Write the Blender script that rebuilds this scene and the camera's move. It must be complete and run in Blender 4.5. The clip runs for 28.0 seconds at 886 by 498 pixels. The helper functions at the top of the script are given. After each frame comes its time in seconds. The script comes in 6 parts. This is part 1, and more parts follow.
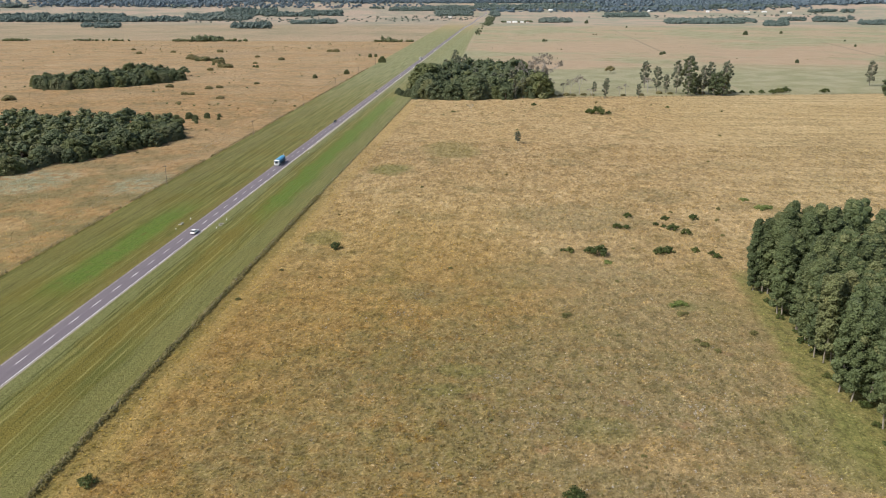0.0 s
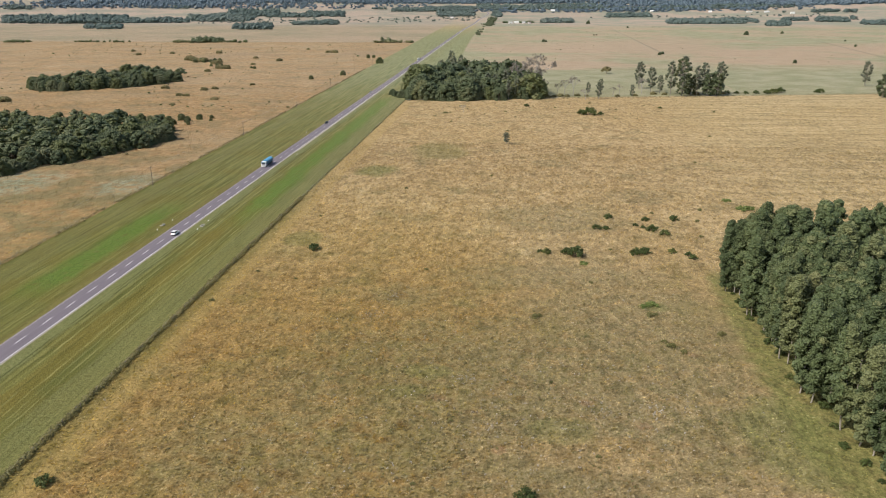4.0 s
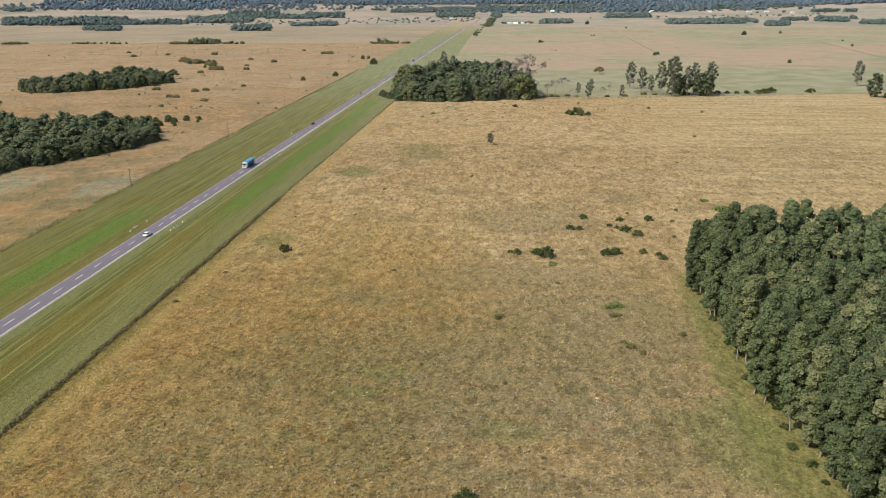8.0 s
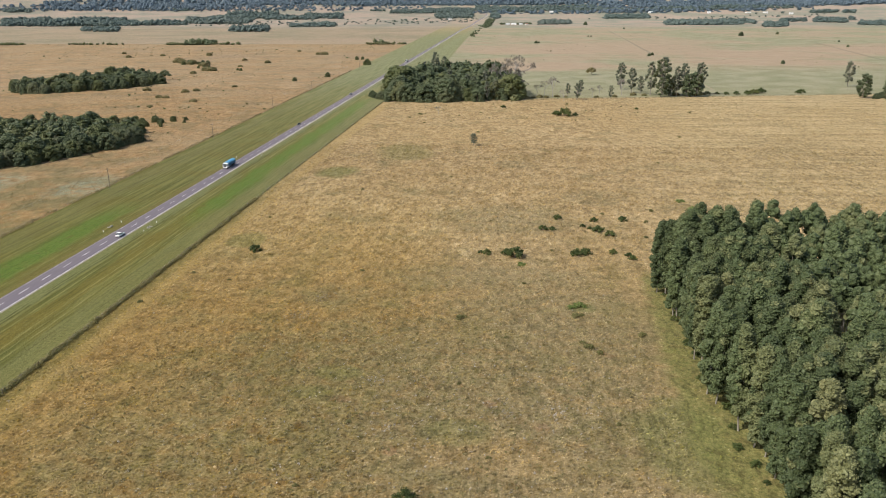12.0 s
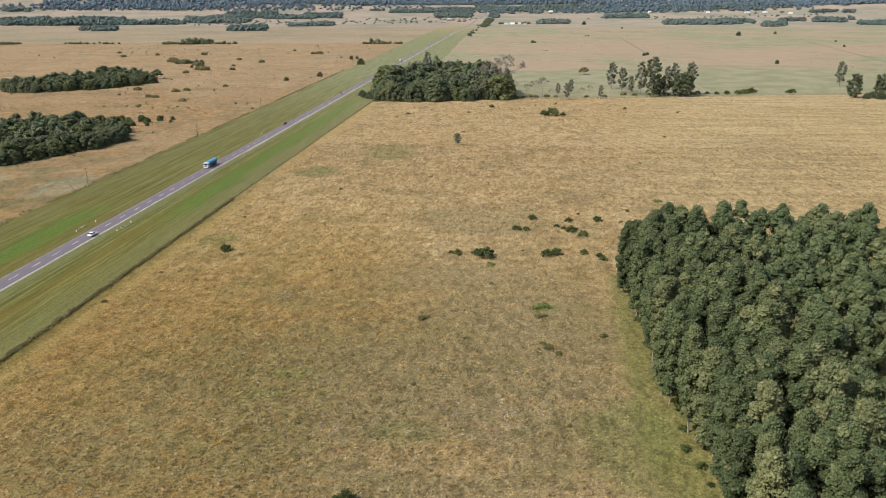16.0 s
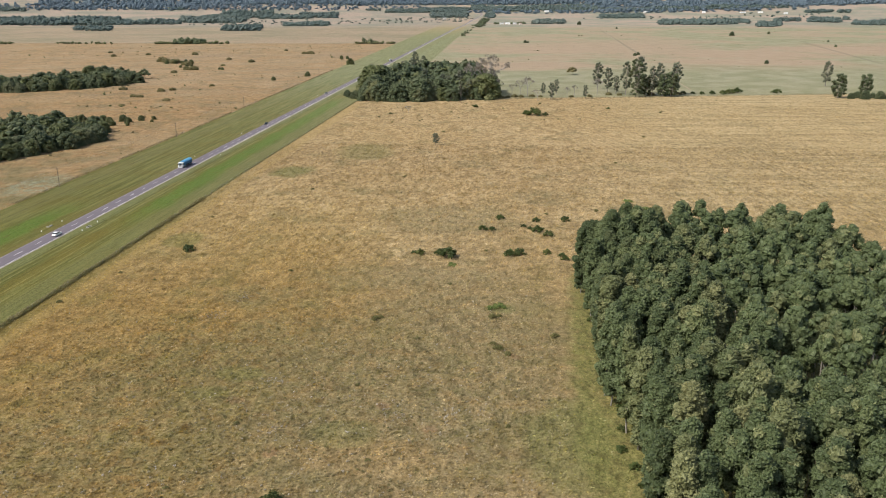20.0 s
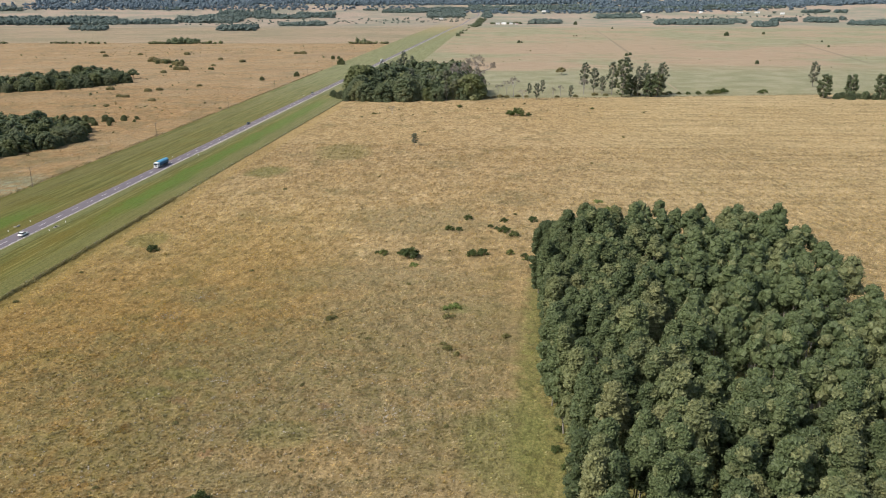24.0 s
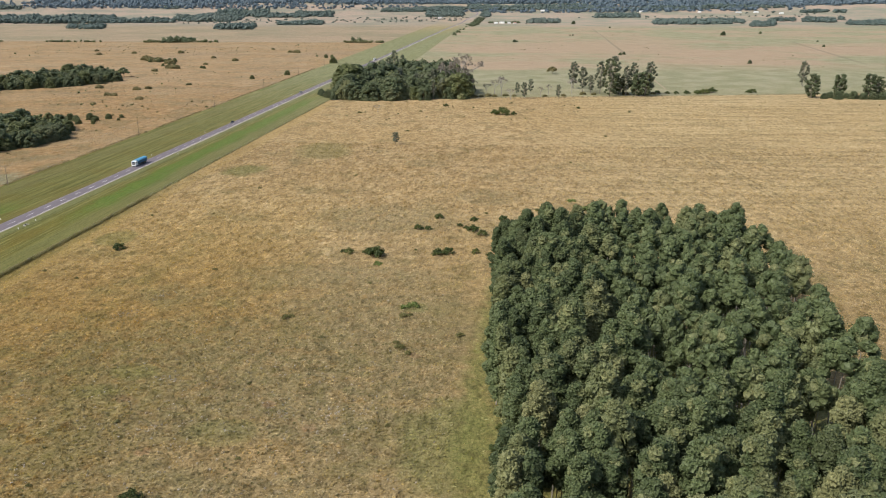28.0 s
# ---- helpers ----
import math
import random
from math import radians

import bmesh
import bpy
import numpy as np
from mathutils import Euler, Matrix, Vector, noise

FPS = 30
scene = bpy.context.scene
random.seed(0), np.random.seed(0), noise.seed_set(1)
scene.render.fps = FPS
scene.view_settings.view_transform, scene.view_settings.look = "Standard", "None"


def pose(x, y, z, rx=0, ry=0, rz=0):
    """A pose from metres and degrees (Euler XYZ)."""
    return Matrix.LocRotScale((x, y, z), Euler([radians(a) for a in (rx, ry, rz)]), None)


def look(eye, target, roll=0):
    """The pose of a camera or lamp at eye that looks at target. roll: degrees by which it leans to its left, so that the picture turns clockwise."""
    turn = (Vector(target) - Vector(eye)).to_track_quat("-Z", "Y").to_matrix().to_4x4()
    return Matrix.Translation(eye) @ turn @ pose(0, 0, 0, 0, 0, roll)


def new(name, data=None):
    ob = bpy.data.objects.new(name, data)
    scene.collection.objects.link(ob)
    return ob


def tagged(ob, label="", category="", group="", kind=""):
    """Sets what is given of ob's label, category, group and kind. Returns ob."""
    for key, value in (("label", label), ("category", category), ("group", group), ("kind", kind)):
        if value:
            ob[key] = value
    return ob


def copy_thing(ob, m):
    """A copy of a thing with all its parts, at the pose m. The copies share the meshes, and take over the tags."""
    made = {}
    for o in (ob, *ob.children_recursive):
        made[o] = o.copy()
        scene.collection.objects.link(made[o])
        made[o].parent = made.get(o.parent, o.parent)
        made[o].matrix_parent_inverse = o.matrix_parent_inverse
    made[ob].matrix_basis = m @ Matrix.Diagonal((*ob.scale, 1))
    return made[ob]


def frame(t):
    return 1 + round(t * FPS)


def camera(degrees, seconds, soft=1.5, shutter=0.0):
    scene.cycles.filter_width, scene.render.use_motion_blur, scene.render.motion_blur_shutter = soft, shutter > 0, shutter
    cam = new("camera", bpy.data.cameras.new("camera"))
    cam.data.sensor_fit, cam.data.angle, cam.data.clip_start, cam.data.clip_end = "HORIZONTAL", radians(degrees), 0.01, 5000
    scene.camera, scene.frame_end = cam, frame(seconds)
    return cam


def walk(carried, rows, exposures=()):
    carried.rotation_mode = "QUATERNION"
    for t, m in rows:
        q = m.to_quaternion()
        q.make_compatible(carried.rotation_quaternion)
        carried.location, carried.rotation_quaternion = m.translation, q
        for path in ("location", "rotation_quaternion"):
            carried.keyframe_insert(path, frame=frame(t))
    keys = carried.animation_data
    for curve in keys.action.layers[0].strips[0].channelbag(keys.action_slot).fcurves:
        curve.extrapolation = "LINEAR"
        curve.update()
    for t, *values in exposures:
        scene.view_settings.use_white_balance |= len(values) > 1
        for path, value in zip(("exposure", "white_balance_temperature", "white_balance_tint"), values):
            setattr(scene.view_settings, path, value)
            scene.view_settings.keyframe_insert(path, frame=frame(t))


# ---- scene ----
cam = camera(60.0, 28.0, 1.0)
PATH = [
    (0, (-0.395, 0.904, 83.612), (-0.503, 2.803, 82.994), 0.09),
    (0.5, (0.775, 0.977, 83.573), (0.665, 2.876, 82.956), 0.02),
    (1, (1.991, 0.985, 83.588), (1.879, 2.884, 82.971), 0.00),
    (1.5, (3.202, 0.940, 83.656), (3.088, 2.839, 83.039), -0.00),
    (2, (4.378, 0.849, 83.763), (4.264, 2.748, 83.146), -0.00),
    (2.5, (5.517, 0.720, 83.887), (5.401, 2.619, 83.270), -0.00),
    (3, (6.633, 0.564, 84.015), (6.516, 2.463, 83.398), 0.00),
    (3.5, (7.787, 0.473, 84.119), (7.669, 2.371, 83.502), -0.00),
    (5.5, (12.911, 1.033, 84.220), (12.790, 2.932, 83.604), -0.09),
    (6, (14.267, 1.025, 84.263), (14.146, 2.924, 83.647), -0.10),
    (6.5, (15.686, 1.071, 84.256), (15.564, 2.970, 83.641), -0.10),
    (7, (17.177, 1.243, 84.178), (17.054, 3.142, 83.563), -0.13),
    (7.5, (18.691, 1.474, 84.070), (18.568, 3.373, 83.456), -0.17),
    (8, (20.186, 1.728, 83.960), (20.061, 3.627, 83.345), -0.20),
    (8.5, (21.663, 1.976, 83.863), (21.538, 3.874, 83.248), -0.21),
    (9, (23.161, 2.179, 83.789), (23.036, 4.078, 83.174), -0.20),
    (9.5, (24.668, 2.293, 83.754), (24.543, 4.192, 83.139), -0.17),
    (10, (26.106, 2.291, 83.777), (25.980, 4.191, 83.163), -0.13),
    (10.5, (27.426, 2.224, 83.837), (27.300, 4.123, 83.223), -0.13),
    (11, (28.659, 2.187, 83.871), (28.533, 4.086, 83.257), -0.16),
    (11.5, (29.847, 2.232, 83.844), (29.719, 4.132, 83.230), -0.19),
    (12, (31.019, 2.347, 83.777), (30.891, 4.247, 83.164), -0.20),
    (12.5, (32.232, 2.469, 83.729), (32.104, 4.369, 83.117), -0.20),
    (14.5, (37.297, 3.012, 83.737), (37.165, 4.911, 83.125), -0.14),
    (15, (38.708, 3.261, 83.703), (38.576, 5.160, 83.091), -0.16),
    (15.5, (40.152, 3.493, 83.709), (40.020, 5.392, 83.096), -0.17),
    (16, (41.615, 3.711, 83.735), (41.484, 5.610, 83.121), -0.17),
    (16.5, (43.110, 3.939, 83.734), (42.979, 5.838, 83.120), -0.17),
    (17, (44.626, 4.161, 83.705), (44.496, 6.060, 83.091), -0.17),
    (17.5, (46.140, 4.357, 83.667), (46.010, 6.257, 83.053), -0.16),
    (18, (47.652, 4.530, 83.625), (47.523, 6.429, 83.012), -0.18),
    (18.5, (49.189, 4.686, 83.584), (49.060, 6.586, 82.970), -0.20),
    (19, (50.768, 4.826, 83.555), (50.641, 6.725, 82.941), -0.20),
    (19.5, (52.370, 4.944, 83.546), (52.243, 6.843, 82.932), -0.17),
    (20, (53.951, 5.050, 83.547), (53.824, 6.949, 82.933), -0.13),
    (20.5, (55.494, 5.164, 83.540), (55.367, 7.063, 82.926), -0.10),
    (21, (57.030, 5.316, 83.508), (56.903, 7.215, 82.894), -0.10),
    (21.5, (58.597, 5.475, 83.469), (58.471, 7.374, 82.855), -0.10),
    (23.5, (65.002, 5.688, 83.567), (64.876, 7.587, 82.954), -0.11),
    (24, (66.593, 5.703, 83.674), (66.467, 7.602, 83.060), -0.10),
    (24.5, (68.153, 5.787, 83.737), (68.027, 7.685, 83.122), -0.06),
    (25, (69.689, 5.907, 83.724), (69.563, 7.806, 83.108), -0.04),
    (25.5, (71.215, 6.020, 83.678), (71.088, 7.918, 83.062), -0.03),
    (26, (72.738, 6.132, 83.635), (72.610, 8.031, 83.019), -0.04),
    (26.5, (74.272, 6.241, 83.619), (74.144, 8.139, 83.003), -0.03),
    (27, (75.821, 6.332, 83.626), (75.692, 8.230, 83.010), -0.01),
    (27.5, (77.345, 6.423, 83.623), (77.217, 8.321, 83.007), 0.00),
    (28, (78.758, 6.584, 83.551), (78.630, 8.482, 82.935), -0.00),
]
walk(cam, [(t, look(eye, target, roll)) for t, eye, target, roll in PATH])

# ---- world, sun, exposure ----
scene.view_settings.exposure = 0.24
SUN_ELEVATION, SUN_FROM = 47.0, (-0.84, -0.54)
world = bpy.data.worlds.new("world")
scene.world = world
world.use_nodes = True
sky = world.node_tree.nodes.new("ShaderNodeTexSky")
sky.sky_type = "NISHITA"
sky.sun_disc = False
sky.sun_elevation = radians(SUN_ELEVATION)
sky.sun_rotation = math.atan2(SUN_FROM[0], SUN_FROM[1])
sky.air_density, sky.dust_density, sky.ozone_density = 1.0, 2.5, 0.4
world.node_tree.links.new(sky.outputs[0], world.node_tree.nodes["Background"].inputs[0])
world.node_tree.nodes["Background"].inputs[1].default_value = 0.145
sun_data = bpy.data.lights.new("sun", "SUN")
sun_data.energy, sun_data.angle, sun_data.color = 3.8, radians(0.53), (1.0, 0.95, 0.88)
sun = new("sun", sun_data)
h = math.cos(radians(SUN_ELEVATION)) / math.hypot(*SUN_FROM)
sun.matrix_world = look((SUN_FROM[0] * h * 300, SUN_FROM[1] * h * 300, 300 * math.sin(radians(SUN_ELEVATION))), (0, 0, 0))

# ---- lie of the land ----
ROAD_X, ROAD_SLOPE = -114.75, 0.0147          # the road's centre line: x = ROAD_X + ROAD_SLOPE * y
FENCE_X, FENCE_SLOPE = -81.8, 0.0215         # the fence along the pasture
POLE_X = -153.5                              # the pole line and fence beyond the far verge
RISE_FROM, RISE_LENGTH, RISE = 2900.0, 1700.0, 84.0


def road_x(y):
    return ROAD_X + ROAD_SLOPE * y


def fence_x(y):
    return FENCE_X + FENCE_SLOPE * y


def land(x, y):
    """Height of the ground: a plain that rises gently far away."""
    q = max(0.0, (math.hypot(x - 35, y) - RISE_FROM) / RISE_LENGTH)
    return RISE * q * q


# ---- material helpers ----
class Net:
    """Short hand for the nodes of one material."""

    def __init__(self, name, rough=0.9, spec=0.2):
        self.mat = bpy.data.materials.new(name)
        self.mat.use_nodes = True
        self.tree = self.mat.node_tree
        self.bsdf = self.tree.nodes["Principled BSDF"]
        self.bsdf.inputs["Roughness"].default_value = rough
        self.bsdf.inputs["Specular IOR Level"].default_value = spec

    def put(self, socket, value):
        if isinstance(value, bpy.types.NodeSocket):
            self.tree.links.new(value, socket)
        elif isinstance(value, (int, float)):
            socket.default_value = value
        else:
            socket.default_value = (*value, 1.0) if len(value) == 3 and socket.type == "RGBA" else value

    def node(self, kind):
        return self.tree.nodes.new(kind)

    def m(self, op, a, b=0.0, c=0.0, clamp=False):
        n = self.node("ShaderNodeMath")
        n.operation, n.use_clamp = op, clamp
        for i, v in enumerate((a, b, c)):
            self.put(n.inputs[i], v)
        return n.outputs[0]

    def add(self, a, b):
        return self.m("ADD", a, b)

    def sub(self, a, b):
        return self.m("SUBTRACT", a, b)

    def mul(self, a, b):
        return self.m("MULTIPLY", a, b)

    def step(self, v, lo, hi):
        """Smooth step from 0 at lo to 1 at hi."""
        n = self.node("ShaderNodeMapRange")
        n.interpolation_type = "SMOOTHSTEP"
        self.put(n.inputs["Value"], v)
        flip = lo > hi
        n.inputs["From Min"].default_value, n.inputs["From Max"].default_value = min(lo, hi), max(lo, hi)
        n.inputs["To Min"].default_value, n.inputs["To Max"].default_value = (1.0, 0.0) if flip else (0.0, 1.0)
        return n.outputs[0]

    def mix(self, f, a, b, blend="MIX"):
        n = self.node("ShaderNodeMix")
        n.data_type, n.blend_type = "RGBA", blend
        self.put(n.inputs[0], f)
        self.put(n.inputs[6], a)
        self.put(n.inputs[7], b)
        return n.outputs[2]

    def noise(self, scale, detail=3.0, rough=0.55, vector=None, distort=0.0):
        n = self.node("ShaderNodeTexNoise")
        n.inputs["Scale"].default_value, n.inputs["Detail"].default_value = scale, detail
        n.inputs["Roughness"].default_value, n.inputs["Distortion"].default_value = rough, distort
        if vector is not None:
            self.put(n.inputs["Vector"], vector)
        return n.outputs["Fac"]

    def where(self):
        n = self.node("ShaderNodeNewGeometry")
        s = self.node("ShaderNodeSeparateXYZ")
        self.tree.links.new(n.outputs["Position"], s.inputs[0])
        self.pos = n.outputs["Position"]
        self.x, self.y, self.z = s.outputs[0], s.outputs[1], s.outputs[2]
        self.island = n.outputs["Random Per Island"]
        return self

    def vec(self, x, y, z=0.0):
        n = self.node("ShaderNodeCombineXYZ")
        for i, v in enumerate((x, y, z)):
            self.put(n.inputs[i], v)
        return n.outputs[0]

    def bump(self, height, strength, distance):
        n = self.node("ShaderNodeBump")
        n.inputs["Strength"].default_value, n.inputs["Distance"].default_value = strength, distance
        self.put(n.inputs["Height"], height)
        self.tree.links.new(n.outputs[0], self.bsdf.inputs["Normal"])

    def colour(self, c):
        self.put(self.bsdf.inputs["Base Color"], c)
        return self


def plain(name, rgb, rough=0.6, metal=0.0, spread=0.15, scale=3.0, spec=0.3):
    """A painted or weathered surface: one colour with stains at two scales and a little relief."""
    n = Net(name, rough, spec)
    n.bsdf.inputs["Metallic"].default_value = metal
    co = n.node("ShaderNodeTexCoord").outputs["Object"]
    f = n.add(n.mul(n.noise(scale, 4, 0.6, co), 0.65), n.mul(n.noise(scale * 9, 3, 0.6, co), 0.35))
    dark = tuple(c * (1 - 2 * spread) for c in rgb)
    light = tuple(min(1, c * (1 + 2 * spread)) for c in rgb)
    n.colour(n.mix(f, dark, light))
    n.bump(f, 0.15, 0.01)
    return n.mat


def ellipse(n, cx, cy, rx, ry, warp, soft=0.6):
    """1 inside a ragged ellipse on the ground, 0 outside."""
    a = n.m("POWER", n.mul(n.sub(n.x, cx), 1 / rx), 2)
    b = n.m("POWER", n.mul(n.sub(n.y, cy), 1 / ry), 2)
    a = n.m("ABSOLUTE", n.add(n.add(a, b), n.mul(n.sub(warp, 0.5), 3.2)))
    return n.step(a, 1 + soft, 1 - soft)


def cover(n):
    """The colour of the grass by place: dry pasture, mown verges, herb patches, the farther fields; haze is put into
    the far ground.
    """
    n.where()
    flat = n.vec(n.x, n.y, 0.0)
    big = n.noise(0.011, 3, 0.55, flat)
    mid = n.noise(0.045, 4, 0.6, flat)
    small = n.noise(0.21, 4, 0.65, flat)
    fine = n.noise(1.1, 4, 0.7, flat)
    u = n.sub(n.sub(n.x, ROAD_X), n.mul(n.y, ROAD_SLOPE))
    f = n.sub(n.sub(n.x, FENCE_X), n.mul(n.y, FENCE_SLOPE))
    # dry pasture
    comb = n.noise(1.0, 3, 0.65, n.vec(n.add(n.mul(n.x, 0.62), n.mul(n.y, 0.30)), n.sub(n.mul(n.y, 0.95), n.mul(n.x, 0.9)), 0.0))
    golden = n.step(n.add(n.x, n.mul(n.sub(big, 0.5), 70)), 45, -15)
    ochre = n.mix(n.step(small, 0.3, 0.72), n.mix(golden, (0.215, 0.140, 0.056), (0.196, 0.110, 0.036)), n.mix(golden, (0.350, 0.240, 0.110), (0.325, 0.200, 0.072)))
    straw_gold = n.mix(n.step(small, 0.3, 0.72), (0.330, 0.218, 0.092), (0.460, 0.318, 0.150))
    off = n.add(n.y, n.mul(n.sub(big, 0.5), 160))
    dry = n.mix(n.step(off, 170, 330), ochre, straw_gold)
    dry = n.mix(n.mul(n.step(mid, 0.50, 0.70), 0.75), dry, (0.205, 0.158, 0.066))
    dry = n.mix(n.mul(n.step(big, 0.56, 0.40), 0.35), dry, (0.345, 0.220, 0.084))
    dry = n.mix(n.mul(n.step(comb, 0.55, 0.72), 0.5), dry, (0.400, 0.285, 0.135))
    dry = n.mix(n.mul(n.step(comb, 0.46, 0.28), 0.6), dry, (0.115, 0.078, 0.030))
    dry = n.mix(n.mul(n.step(fine, 0.48, 0.30), 0.65), dry, (0.088, 0.062, 0.024))
    dry = n.mix(n.mul(n.step(fine, 0.55, 0.70), 0.75), dry, (0.430, 0.310, 0.150))
    clump = n.noise(0.17, 5, 0.72, n.vec(n.x, n.mul(n.y, 0.5), 4.0))
    tall = n.mul(n.step(clump, 0.50, 0.40), n.step(off, 190, 300))
    dry = n.mix(n.mul(tall, 0.5), dry, (0.225, 0.142, 0.055))
    dry = n.mix(n.mul(n.mul(n.step(clump, 0.55, 0.66), n.step(off, 190, 300)), 0.5), dry, (0.470, 0.335, 0.165))
    # greyer herbs in the middle of the pasture
    herb = n.mix(n.step(fine, 0.32, 0.72), (0.150, 0.116, 0.046), (0.300, 0.232, 0.122))
    herb = n.mix(n.mul(n.step(small, 0.48, 0.70), 0.6), herb, (0.150, 0.122, 0.034))
    herb = n.mix(n.mul(n.step(comb, 0.62, 0.75), 0.4), herb, (0.330, 0.285, 0.215))
    patch = n.mul(ellipse(n, 16, 154, 60, 42, mid, 0.7), 0.78)
    for cx, cy, rx, ry, k in ((36, 303, 28, 20, 0.6), (76, 341, 15, 13, 0.6), (-17, 214, 13, 9, 0.6), (30, 233, 34, 11, 0.6),
                              (42, 413, 11, 10, 0.6), (45, 200, 30, 22, 0.6), (58, 178, 16, 52, 0.65), (-30, 130, 30, 18, 0.75)):
        patch = n.m("MAXIMUM", patch, n.mul(ellipse(n, cx, cy, rx, ry, mid), k))
    patch = n.mul(patch, n.sub(1.0, n.mul(ellipse(n, 28, 131, 20, 7, mid), 0.85)))
    patch = n.mul(patch, n.step(small, 0.25, 0.62))
    weedy = n.mul(n.step(n.noise(0.075, 4, 0.62, n.vec(n.x, n.y, 7.0)), 0.50, 0.64), n.step(off, 300, 200))
    dry = n.mix(n.mul(weedy, 0.5), dry, n.mix(fine, (0.120, 0.094, 0.028), (0.250, 0.190, 0.068)))
    dry = n.mix(patch, dry, herb)
    lush = n.mix(fine, (0.100, 0.105, 0.030), (0.205, 0.190, 0.064))
    green = n.mul(ellipse(n, -50, 389, 11, 13, mid), 0.7)
    for cx, cy, rx, ry, k in ((-21, 447, 16, 26, 0.45), (-5, 165, 6, 4, 0.4), (-10, 155, 6, 4, 0.4), (57, 209, 4, 4, 0.5), (69, 140, 9, 15, 0.6),
                              (-60, 268, 7, 9, 0.5), (24, 140, 7, 5, 0.35)):
        green = n.m("MAXIMUM", green, n.mul(ellipse(n, cx, cy, rx, ry, mid), k))
    dry = n.mix(green, dry, lush)
    rust = n.mul(ellipse(n, -2, 152, 2.2, 1.8, small), 0.6)
    for cx, cy in ((12, 132), (42, 143), (60, 178), (31, 152)):
        rust = n.m("MAXIMUM", rust, n.mul(ellipse(n, cx, cy, 1.6, 1.4, small), 0.5))
    dry = n.mix(n.mul(rust, 0.6), dry, (0.30, 0.155, 0.085))
    # grass lane along the plantation
    wob = n.mul(n.sub(mid, 0.5), 9.0)
    bound = n.m("MULTIPLY_ADD", n.m("MAXIMUM", n.sub(n.y, 150), 0.0), 0.075, 72.0)
    lane = n.mul(n.step(n.sub(n.add(n.x, n.mul(n.add(wob, n.mul(n.sub(small, 0.5), 9.0)), 0.8)), bound), -2.5, 2.5), n.step(n.add(n.y, wob), 246, 232))
    lane = n.mul(lane, n.step(n.x, 160, 150))
    lane_grass = n.mix(n.step(fine, 0.3, 0.7), (0.092, 0.096, 0.022), (0.205, 0.192, 0.056))
    lane_grass = n.mix(n.mul(n.step(small, 0.5, 0.7), 0.5), lane_grass, (0.215, 0.155, 0.062))
    dry = n.mix(n.mul(lane, n.m("MULTIPLY_ADD", n.step(small, 0.35, 0.6), 0.35, 0.5)), dry, lane_grass)
    # mown rows in the field behind the plantation
    rows = n.noise(1.0, 4, 0.65, n.vec(n.mul(n.x, 0.012), n.mul(n.add(n.y, n.mul(mid, 14)), 0.13), 0.0))
    mown = n.mul(n.step(n.add(n.x, n.mul(n.y, -0.12)), 20, 120), n.step(n.y, 250, 380))
    straw = n.mix(n.step(rows, 0.38, 0.62), (0.290, 0.210, 0.092), (0.475, 0.342, 0.160))
    straw = n.mix(n.mul(n.step(fine, 0.42, 0.28), 0.4), straw, (0.150, 0.110, 0.050))
    dry = n.mix(n.mul(mown, n.m("MULTIPLY_ADD", mid, 0.7, 0.2)), dry, straw)
    for ax, ay, slope in ((150, 400, -0.33), (161, 400, -0.33), (196, 420, -0.10), (200, 420, -0.10)):
        rut = n.m("ABSOLUTE", n.sub(n.sub(n.x, ax), n.mul(n.sub(n.y, ay), slope)))
        rut = n.mul(n.step(n.add(rut, n.mul(small, 0.8)), 1.5, 0.5), n.mul(n.step(n.y, 290, 330), n.step(n.y, 560, 470)))
        dry = n.mix(n.mul(rut, 0.4), dry, (0.170, 0.125, 0.055))
    # fields beyond the back fence
    line = n.sub(n.y, n.add(n.mul(n.x, 0.15), 698))
    far_right = n.mul(n.step(n.add(line, wob), -2, 8), n.step(n.x, -55, -40))
    wide = n.noise(1.0, 5, 0.62, n.vec(n.mul(n.x, 0.0042), n.mul(n.y, 0.0042), 3.0))
    wide_fine = n.noise(0.03, 4, 0.6, flat)
    blotch = n.noise(0.02, 5, 0.7, flat)
    grazed = n.mix(n.step(wide_fine, 0.3, 0.7), (0.212, 0.190, 0.088), (0.290, 0.246, 0.130))
    pink = n.mix(wide_fine, (0.320, 0.198, 0.108), (0.375, 0.250, 0.145))
    warm = n.mul(n.mul(n.step(wide, 0.44, 0.56), 0.7), n.step(n.y, 950, 1200))
    warm = n.m("MAXIMUM", warm, n.mul(ellipse(n, 260, 1520, 190, 220, mid), 0.85))
    grazed = n.mix(n.mul(n.step(mid, 0.5, 0.68), 0.4), grazed, (0.170, 0.166, 0.074))
    for cx, cy, rx, ry in ((110, 1430, 150, 110), (460, 1330, 160, 120), (700, 1450, 200, 150), (95, 1085, 120, 80), (420, 1160, 140, 70)):
        warm = n.m("MAXIMUM", warm, n.mul(ellipse(n, cx, cy, rx, ry, blotch), 0.9))
    grazed = n.mix(n.mul(warm, 0.85), grazed, pink)
    for ax, ay, slope, y0, y1 in ((294, 1368, 0.0708, 1250, 2600), (593, 1159, 0.192, 1080, 1900)):
        track = n.m("ABSOLUTE", n.sub(n.sub(n.x, ax), n.mul(n.sub(n.y, ay), slope)))
        track = n.mul(n.step(n.add(track, n.mul(mid, 2.0)), 5.0, 2.5), n.mul(n.step(n.y, y0, y0 + 120), n.step(n.y, y1, y1 - 300)))
        grazed = n.mix(n.mul(track, 0.5), grazed, (0.165, 0.140, 0.080))
